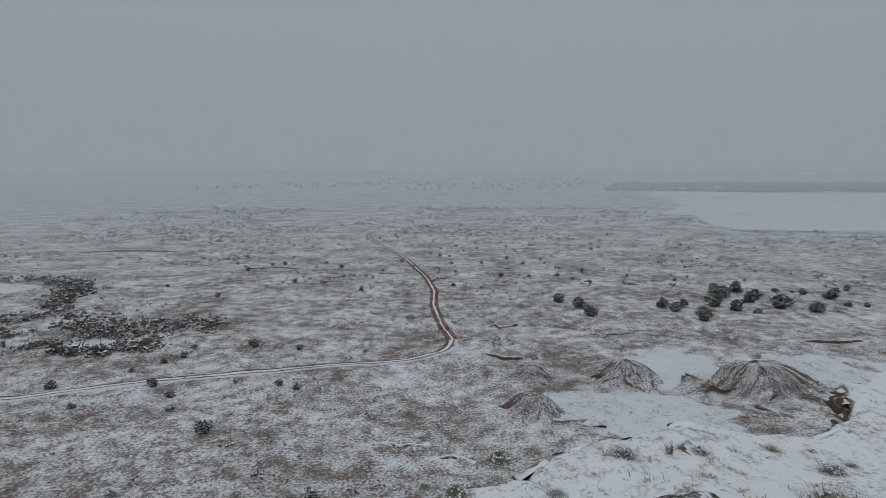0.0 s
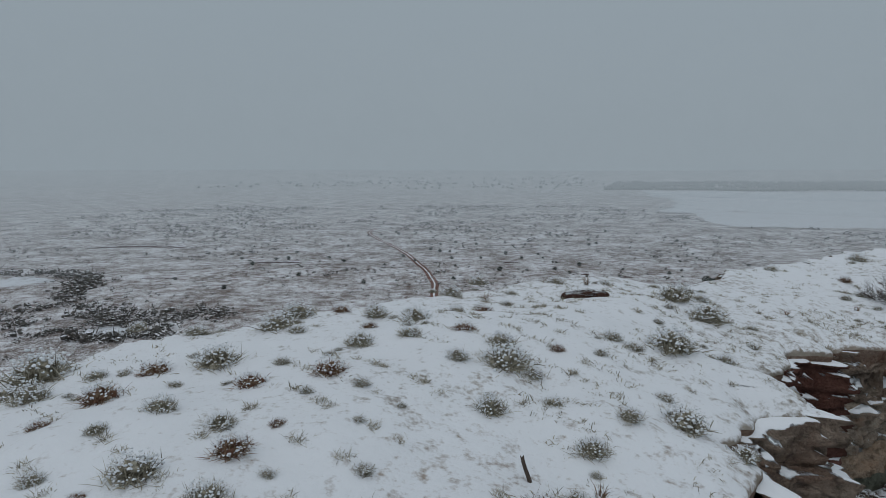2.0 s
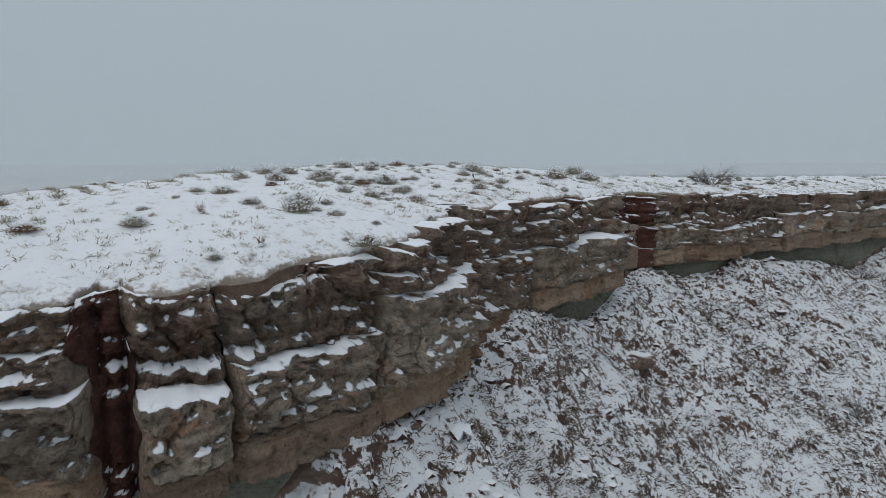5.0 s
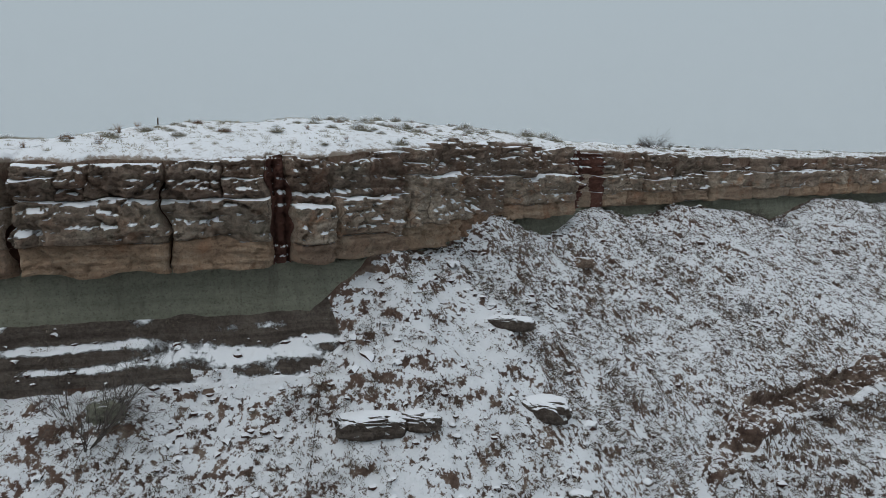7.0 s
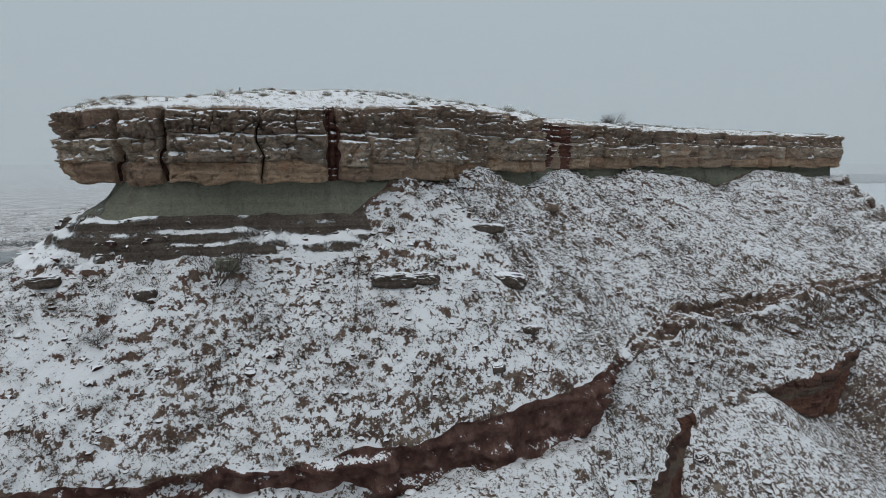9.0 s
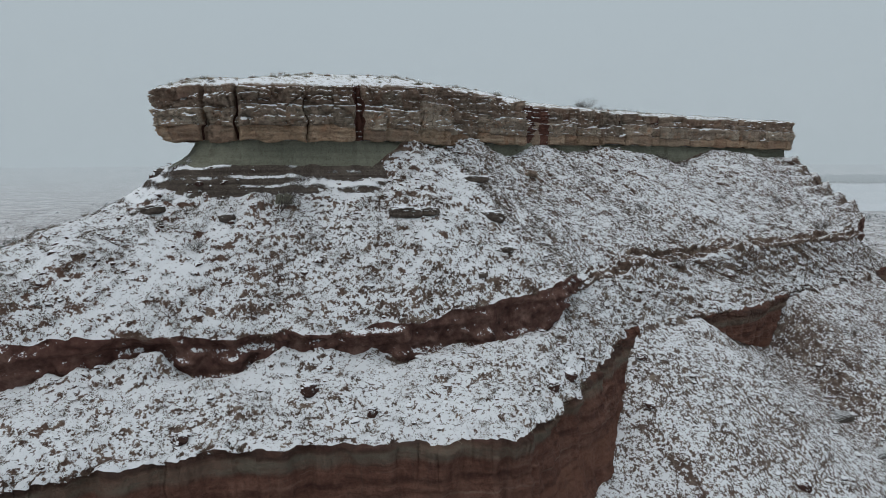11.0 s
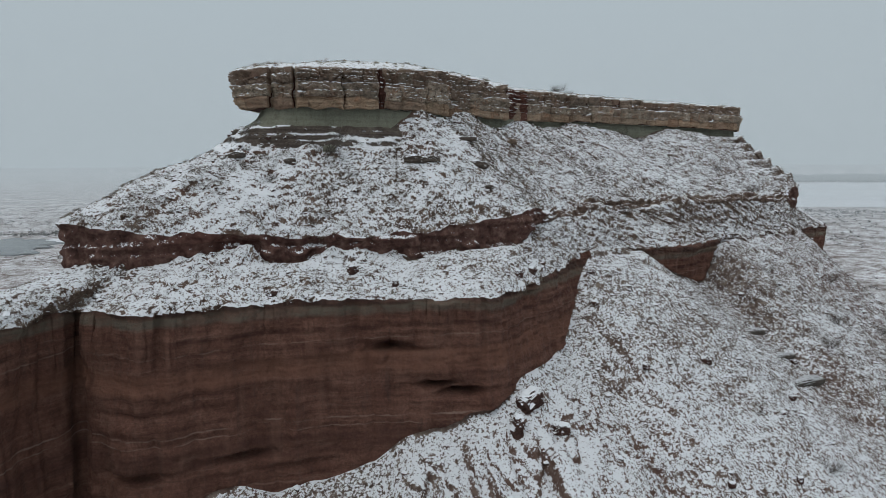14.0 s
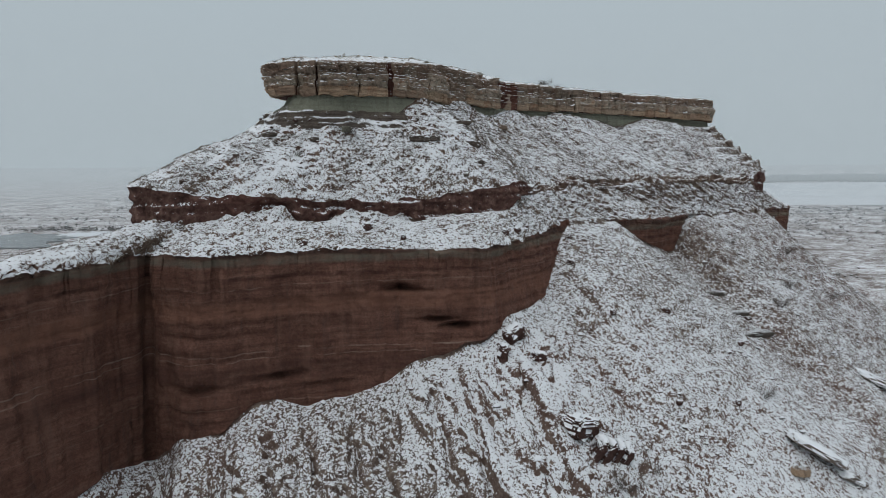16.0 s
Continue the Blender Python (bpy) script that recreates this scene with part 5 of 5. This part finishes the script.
# tufts and clods of the slopes, each dark below with snow on its crown
M_CLOD = leafy("snow_capped_clods", ((0.0, (0.028, 0.02, 0.017)), (0.5, (0.085, 0.063, 0.052)), (1.0, (0.25, 0.21, 0.17))), 0.15, 0.9, 8.0)
cl, cq = [], []
for z, n, lo, w1 in ((4, 400, 4.2, 1), (6, 300, 4.2, 1), (8, 900, 12.6, 0.8), (8, 700, 4.6, 0.8), (3, 60, 11, 1)):
    p, q, u = on_slope(z, n, lo, 20.4, 0.01, w1)
    ok = fbm(p * 0.45, 3, 0.6, 83) > -0.05
    cq.append(np.full(ok.sum(), {6: 1.35, 8: 1.7}.get(z, 1.0)))
    cl.append(p[ok] + 0.03 * q[ok] + nr.normal(0, 0.06, p[ok].shape) * np.array((1, 1, 0.3)))
cl = np.concatenate(cl)
v, f = lumps(cl, np.concatenate(cq) * (0.04 + 0.2 * nr.random(len(cl)) ** 3.0), 0.7, 0.45)
tagged(mesh_object("snowy_clods", v, f, M_CLOD, None, "", True), "clods and low tufts capped with snow on the slopes", "clod", "", "stuff")


# ---- bare shrubs ----
def bare_shrub(name, wide, high, seed, label, stems=9):
    r = np.random.default_rng(seed)
    base_, twig = [], []

    def grow(p, d, length, thick, depth):
        for _ in range(3):
            d = d + r.normal(0, 0.16, 3) + np.array((0, 0, 0.03))
            d = d / np.linalg.norm(d)
            q = p + d * length / 3
            (base_ if depth == 0 else twig).append((p, q, thick))
            p, thick = q, thick * 0.8
            if depth < 2:
                for _ in range(2 if depth else 3):
                    grow(q, d + r.normal(0, 0.55, 3), length * 0.55, thick * 0.55, depth + 1)

    for _ in range(stems):
        a = r.uniform(0, 6.28)
        grow(np.array((0.08 * math.cos(a), 0.08 * math.sin(a), -0.1)), np.array((math.cos(a) * wide / high, math.sin(a) * wide / high, 1.0)), high * r.uniform(0.6, 1.0), 0.023, 0)

    def tubes(segs):
        a, b = np.array([s_[0] for s_ in segs]), np.array([s_[1] for s_ in segs])
        t = np.array([s_[2] for s_ in segs])
        d = b - a
        e1 = np.cross(d, np.array((0.3, 0.2, 0.93)))
        e1 /= np.linalg.norm(e1, axis=1)[:, None] + 1e-9
        e2 = np.cross(d, e1)
        e2 /= np.linalg.norm(e2, axis=1)[:, None] + 1e-9
        ring_ = [math.cos(k) * e1 + math.sin(k) * e2 for k in (0, 2.094, 4.189)]
        vv = np.stack([a + o * t[:, None] for o in ring_] + [b + o * t[:, None] * 0.75 for o in ring_], 1)
        ff = np.array(((0, 1, 4), (0, 4, 3), (1, 2, 5), (1, 5, 4), (2, 0, 3), (2, 3, 5)))[None] + 6 * np.arange(len(a))[:, None, None]
        return vv.reshape(-1, 3), ff.reshape(-1, 3)

    ob = new(name)
    mesh_object("stem", *tubes(base_), M_TWIG, ob, "", False)
    mesh_object("twig_crown", *tubes(twig), M_TWIG, ob, "fine bare twigs", False)
    return tagged(ob, label, "shrub", "bare shrubs")


LOFT_V = LOFT[(us > 3.5) & (us < 20.8)][:, zone >= 3].reshape(-1, 3)


def slope_z(x, y):
    d = (LOFT_V[:, 0] - x) ** 2 + (LOFT_V[:, 1] - y) ** 2
    return float(LOFT_V[np.argmin(d), 2])


SHRUB_A = bare_shrub("bare_shrub", 1.5, 2.0, 3, "leafless grey shrub on the snowy talus slope", 15)
SHRUB_B = bare_shrub("bare_shrub", 1.3, 1.3, 4, "leafless grey shrub with fine twigs in snow", 12)
place(SHRUB_A, -12.2, -20.9, slope_z(-12.2, -20.9) - 0.1, 1.45)
place(SHRUB_B, 18.4, 13.6, top_z(18.4, 13.6)[0], 1.25, 0.8)
for x, y, w in ((30, 17.2, 1.0), (33, 18.5, 0.9), (45.5, 17.1, 1.1), (25, -2.8, 0.7), (17.1, -44, 1.0), (21, -40, 0.8), (56.8, -0.1, 1.1), (48, 3.4, 1.0), (36, 12, 0.8), (-9, -21.6, 0.6), (52, -6, 1.0), (60, 8, 1.0), (33, -24, 0.7), (38, -28, 0.9), (66, 4, 1.0), (-17, -24, 0.5), (23, 4, 0.6), (50, 14, 0.8)):
    place(rng.choice((SHRUB_A, SHRUB_B)), x, y, slope_z(x, y) - 0.05, w, rng.uniform(0.8, 1.0))
for x, y, w in ((18.0, 14.6, 0.7), (20.8, 16.8, 0.7), (27, 21, 0.6)):
    place(SHRUB_B, x, y, top_z(x, y)[0], w, 0.7)


# ---- fallen blocks ----
def boulder(name, at, size, mat, seed, label, tilt=(0, 0, 0), category="rock", group="fallen rocks"):
    bm = bmesh.new()
    bmesh.ops.create_icosphere(bm, subdivisions=4, radius=1.0)
    v = np.array([q.co[:] for q in bm.verts])
    v = np.sign(v) * np.abs(v) ** 0.55
    v = v * np.array(size) * 0.5
    who, gap = cells(v * 1.1 + seed, 30)
    away = v / np.linalg.norm(v, axis=1)[:, None]
    v = v + away * (0.10 * min(size) * who + 0.12 * min(size) * fbm(v * 1.6 + seed, 3, 0.6, 31) - 0.1 * min(size) * smooth(0.1, 0, gap))[:, None]
    for q, co in zip(bm.verts, v):
        q.co = co
    me = bpy.data.meshes.new(name)
    bm.to_mesh(me)
    bm.free()
    me.materials.append(mat)
    ob = new(name, me)
    ob.matrix_basis = pose(*at, *tilt)
    return tagged(ob, label, category, group)


M_SOIL = rock("bare_red_soil", ((0.3, (0.04, 0.02, 0.016)), (0.5, (0.10, 0.052, 0.04)), (0.7, (0.18, 0.10, 0.08))), 0.95)
M_STRATA = rock("grey_bedded_strata", ((0.34, (0.03, 0.024, 0.02)), (0.5, (0.10, 0.085, 0.073)), (0.66, (0.2, 0.175, 0.15))), 0.93, None, 1.3, 2.4)
M_SLAB = rock("snow_covered_slab", ((0.3, (0.10, 0.08, 0.065)), (0.5, (0.22, 0.18, 0.15)), (0.7, (0.36, 0.31, 0.26))), 0.05)


def on_hill(x, y, up=0.0):
    return (x, y, slope_z(x, y) + up)


for k in range(4):
    x, y = 14.9 + 0.95 * k, -41.0 + 0.1 * k
    boulder("mudstone_slab", on_hill(x, y, 0.35), (0.85, 1.9, 3.3 - 0.3 * k), M_LEDGE, 3 + k, "upright dark red mudstone slab edged with snow", (18, 24, 20))
boulder("boulder", on_hill(13.6, -39.6, 0.4), (3.4, 2.6, 2.1), M_LEDGE, 9, "rounded red boulder under a cap of snow", (0, 10, 30))
boulder("rock_slab", on_hill(41.3, -32.6, 0.25), (6.6, 5.2, 1.1), M_SLAB, 10, "long fallen caprock slab covered with snow", (-12, 26, -20))
boulder("rock_slab", on_hill(44.6, -34.2, 0.1), (3.6, 2.2, 1.0), M_SLAB, 11, "fallen caprock slab covered with snow", (-10, 26, 10))
boulder("rock_slab", on_hill(63.5, -11, 0.2), (6.0, 3.2, 1.3), M_SLAB, 12, "long fallen caprock slab covered with snow", (-8, 24, -15))
boulder("rock_slab", on_hill(38.0, -36.0, 0.1), (2.2, 1.6, 0.9), M_CAPTAN, 13, "tan fallen slab resting on the scree", (-10, 15, 40))
boulder("stub", on_hill(6.6, -33.8, 0.4), (1.1, 1.1, 2.4), M_LEDGE, 14, "small upright stub of dark red mudstone", (4, 6, 10))
boulder("stub", on_hill(8.0, -31.6, 0.4), (2.4, 1.4, 2.0), M_LEDGE, 15, "broken foot of the red cliff edged with snow", (4, -20, 30))
boulder("boulder", on_hill(10.6, -32.6, 0.2), (1.6, 1.2, 1.0), M_LEDGE, 16, "rounded red boulder under a cap of snow", (4, 8, 10))
for k, (x, y, a, b, c) in enumerate(((4.2, -16.2, 2.0, 1.3, 0.9), (-2.7, -18.9, 2.6, 1.2, 0.9), (-1.0, -18.6, 1.6, 1.0, 0.7), (2.8, -13.4, 2.4, 1.0, 0.7), (5.1, -18.8, 0.8, 0.6, 0.5), (3.0, -21.0, 0.7, 0.6, 0.5), (-15.5, -22.0, 1.1, 0.8, 0.6), (-21.0, -21.6, 1.8, 1.0, 0.7))):
    boulder("boulder", on_hill(x, y, 0.1), (a, b, c), M_DARK, 20 + k, "dark bedded boulder capped with snow on the talus", (0, rng.uniform(-10, 10), rng.uniform(-30, 30)))
boulder("boulder", on_hill(-11.8, -20.0, 0.1), (1.1, 0.9, 0.9), M_GREEN, 31, "pale weathered lump at the shale's foot", (0, 0, 10))
boulder("boulder", on_hill(9.6, 1.2, 0.1), (1.7, 1.2, 0.8), M_CAPTOP, 32, "tan block with a snowy top below the caprock", (0, 8, 30))
for k, (x, y) in enumerate(((16.9, -18.1), (17.4, -14.6), (-4.2, -30.2), (-14.5, -33.5), (21, -24), (29, -20), (34, -30), (26, -33), (7.4, -26.4), (-8.2, -29.5), (46, -8), (40, -18), (9.0, -24.5))):
    boulder("boulder", on_hill(x, y, 0.1), (rng.uniform(0.6, 1.3), rng.uniform(0.5, 1.0), rng.uniform(0.5, 0.8)), M_LEDGE, 40 + k, "small red mudstone block lying on the slope", (0, 20, rng.uniform(0, 90)))
for k, (x, y, a, b, c) in enumerate(((41.5, -4.6, 8.0, 1.8, 0.9), (43.2, -8.4, 9.5, 1.6, 0.7), (44.4, -12.0, 11.0, 2.0, 0.9))):
    boulder("rock_ledge", on_hill(x, y, -0.45), (a, b, c), M_STRATA, 60 + k, "grey bedded ledge breaking through the scree", (8, 6, 32))
boulder("soil_patch", (5.2, 11.9, top_z(5.2, 11.9)[0] - 0.02), (1.8, 0.7, 0.34), M_SOIL, 70, "bare hump of red soil in the snow", (0, 0, 10), "soil")



def stake(x, y, high, lean):
    """A short weathered stake driven into the snow, its top split and chipped."""
    ang_ = np.linspace(0, 2 * math.pi, 9)[:-1]
    rows_ = []
    for k, h in enumerate(np.linspace(-0.15, high, 7)):
        r = 0.035 * (1.1 - 0.04 * k) * (1 + 0.18 * np.sin(3 * ang_ + k))
        rows_.append(np.column_stack((r * np.cos(ang_) + lean * h, r * np.sin(ang_), h + (0.03 * np.cos(ang_ * 2) if k == 6 else 0 * ang_))))
    rows_.append(np.column_stack((0.002 * np.cos(ang_) + lean * high, 0.002 * np.sin(ang_), np.full(8, high - 0.01))))
    ob = sheet("stake", np.stack(rows_, 1), M_BARK, None, "", True, False)
    ob.location = (x, y, top_z(x, y)[0])
    return tagged(ob, "short dark weathered stake standing in the snow", "stake", "stakes")


stake(-13.97, -10.42, 0.6, 0.05)
stake(1.35, -0.7, 0.42, -0.3)

# ---- junipers, scrub and far woods on the plain ----
def juniper(kind):
    """A dark bushy juniper, five metres tall: a short trunk with limbs, and a lobed crown of small sprays."""
    lobes = [(nr.uniform(-1.3, 1.3), nr.uniform(-1.3, 1.3), nr.uniform(0.9, 3.4), nr.uniform(0.9, 1.5)) for _ in range(8)] + [(0, 0, 3.8, 0.9)]
    vs = []
    for x, y, z, r in lobes:
        n = 120
        d = nr.normal(size=(n, 3))
        d /= np.linalg.norm(d, axis=1)[:, None]
        vs.append((np.array((x, y, z)) + d * r * nr.uniform(0.55, 1.08, (n, 1)), d))
    c, d = np.concatenate([q[0] for q in vs]), np.concatenate([q[1] for q in vs])
    c[:, 2] = np.maximum(c[:, 2], 0.1)
    crown = joined(blades(c, d + nr.normal(0, 0.5, d.shape) + np.array((0, 0, 0.3)), nr.uniform(0.35, 0.8, len(c)), nr.uniform(0.10, 0.2, len(c)), 0.2), lumps(c[::4], nr.uniform(0.18, 0.36, len(c[::4])), 0.8, 0.4))
    trunk = blades(np.zeros((10, 3)), dome(10, 0.8, 0.5), nr.uniform(1.5, 3.0, 10), np.full(10, 0.11), 0.0)
    ob = new("juniper")
    mesh_object("trunk", *trunk, M_BARK, ob, "", False)
    mesh_object("crown", *crown, M_JUNIPER, ob, "dark green foliage dusted with snow", False)
    return tagged(ob, "dark bushy juniper dusted with snow on the plain", "tree", "junipers")


JUN = [juniper(k) for k in range(4)]
JUNIPERS_E = [(62, 312, 1.1), (70, 298, 1.1), (72.5, 283, 1.0), (113, 298, 1.0), (117, 290, 1.0), (122.5, 272, 1.2), (148, 312, 1.3), (156, 322, 1.4), (168, 333, 1.2), (148, 292, 1.1), (171, 318, 1.2), (171, 295, 1.4), (178, 300, 1.1), (185, 286, 1.2), (211, 316, 1.1),
              (127, 305, 0.7), (155, 333, 1.0), (156, 286, 0.6), (202, 326, 0.7), (226, 333, 0.8), (209, 298, 0.6), (219, 298, 0.5), (141, 303, 1.2), (163, 309, 1.2), (190, 332, 0.6), (236, 340, 0.7)]
JUNIPERS_W = [(-76.6, 231.7, 0.75), (-65, 153, 0.85), (-129, 186.6, 0.7), (-87, 180, 0.6), (-110.7, 203, 0.5), (-96.8, 189, 0.6), (-99.5, 219, 0.55), (-54.4, 189, 0.55), (-47.8, 185, 0.5), (-99.7, 230, 0.5), (-57, 228, 0.5), (-124, 318, 0.6), (-104, 212.6, 0.5),
              (-28, 118, 0.7), (-72, 120, 0.6), (-112, 170, 0.45)]
for x, y, w in JUNIPERS_E + JUNIPERS_W:
    place(JUN[rng.randrange(4)], x, y, float(plain_z(np.array([x]), np.array([y]))[0]) - 0.2, w * (1.35 if x > 0 else 1.1), rng.uniform(0.7, 0.9))
for k in range(70):
    x = rng.uniform(-180, 230)
    y = rng.uniform(330, 640)
    place(JUN[rng.randrange(4)], x, y, float(plain_z(np.array([x]), np.array([y]))[0]) - 0.2, rng.uniform(0.4, 0.75), rng.uniform(0.6, 0.9))

# low scrub, thick along the creek by the ponds
n = 26000
x, y = nr.uniform(-520, 520, n), 95 + 1000 * nr.random(n) ** 1.4
den = fbm(np.stack((x * 0.011, y * 0.011, 0 * x), 1), 3, 0.55, 85)
keep = nr.random(n) < np.clip(0.22 + 0.6 * den, 0.05, 0.8) * np.where(np.hypot(x - 40, y - 190) < 75, 0.25, 1.0)
keep &= ~((x > 325 + (y - 700) * 0.254) & (y > 690 - (x - 335) * 0.28))
xs, ys, sz = x[keep], y[keep], nr.uniform(0.4, 1.35, keep.sum()) * (0.8 + np.clip(y[keep] - 250, 0, 600) / 600)
creek = along([(-330, 372), (-262, 372), (-226, 352), (-205, 318), (-188, 275), (-160, 262), (-142, 246), (-120, 262), (-104, 262)], 90)
cx_ = creek + nr.normal(0, 6.5, (len(creek), 2))
c2 = along([(-205, 262), (-180, 240), (-158, 226), (-140, 222), (-118, 236)], 90)
cx_ = np.concatenate((cx_, c2 + nr.normal(0, 4.2, (len(c2), 2))))
cx_ = cx_[fbm(np.column_stack((cx_ * 0.07, np.zeros(len(cx_)))), 2, 0.5, 87) > -0.4]
inside = ((cx_[:, 0] + 144) / 10.5) ** 2 + ((cx_[:, 1] - 234) / 6) ** 2 < 1
cx_ = cx_[~inside & (((cx_[:, 0] + 262) / 22) ** 2 + ((cx_[:, 1] - 345) / 17) ** 2 > 1)]
xs, ys = np.concatenate((xs, cx_[:, 0])), np.concatenate((ys, cx_[:, 1]))
sz = np.concatenate((sz, nr.uniform(0.9, 2.4, len(cx_))))
sz = sz * np.where(nr.random(len(sz)) < 0.10, 1.9, 1.0)
cen = np.column_stack((xs, ys, plain_z(xs, ys) + sz * 0.4))
k = 6
cen3 = np.repeat(cen, k, 0) + nr.normal(0, 0.55, (len(cen) * k, 3)) * np.repeat(sz, k)[:, None] * np.array((1, 1, 0.5))
scrub = lumps(cen3, np.repeat(sz, k) * nr.uniform(0.13, 0.32, len(cen3)), 0.8, 0.5)
tw = np.repeat(cen, 8, 0) - np.array((0, 0, 0.3))
scrub = joined(scrub, blades(tw + nr.normal(0, 0.4, tw.shape) * np.repeat(sz, 8)[:, None], nr.normal(0, 0.5, tw.shape) + np.array((0, 0, 1.0)), np.repeat(sz, 8) * nr.uniform(0.4, 1.0, len(tw)), np.repeat(sz, 8) * 0.06, 0.0))
tagged(mesh_object("scrub", *scrub, M_SCRUB, None, "", False), "grey-brown winter scrub dotted over the plain", "shrub", "", "stuff")
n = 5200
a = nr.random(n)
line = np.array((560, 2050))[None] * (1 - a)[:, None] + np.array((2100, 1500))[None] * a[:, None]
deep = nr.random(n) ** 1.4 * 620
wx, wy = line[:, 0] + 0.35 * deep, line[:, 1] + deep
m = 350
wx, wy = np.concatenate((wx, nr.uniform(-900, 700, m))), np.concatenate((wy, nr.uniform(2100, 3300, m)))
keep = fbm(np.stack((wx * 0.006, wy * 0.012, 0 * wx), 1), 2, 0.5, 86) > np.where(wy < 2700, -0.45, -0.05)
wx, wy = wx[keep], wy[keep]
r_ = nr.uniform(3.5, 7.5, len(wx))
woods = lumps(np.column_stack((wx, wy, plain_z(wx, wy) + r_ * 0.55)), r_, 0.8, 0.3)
tagged(mesh_object("distant_woods", *woods, M_WOODS, None, "", False), "belt of bare far woods, their grey paled to paint haze", "trees", "", "stuff")
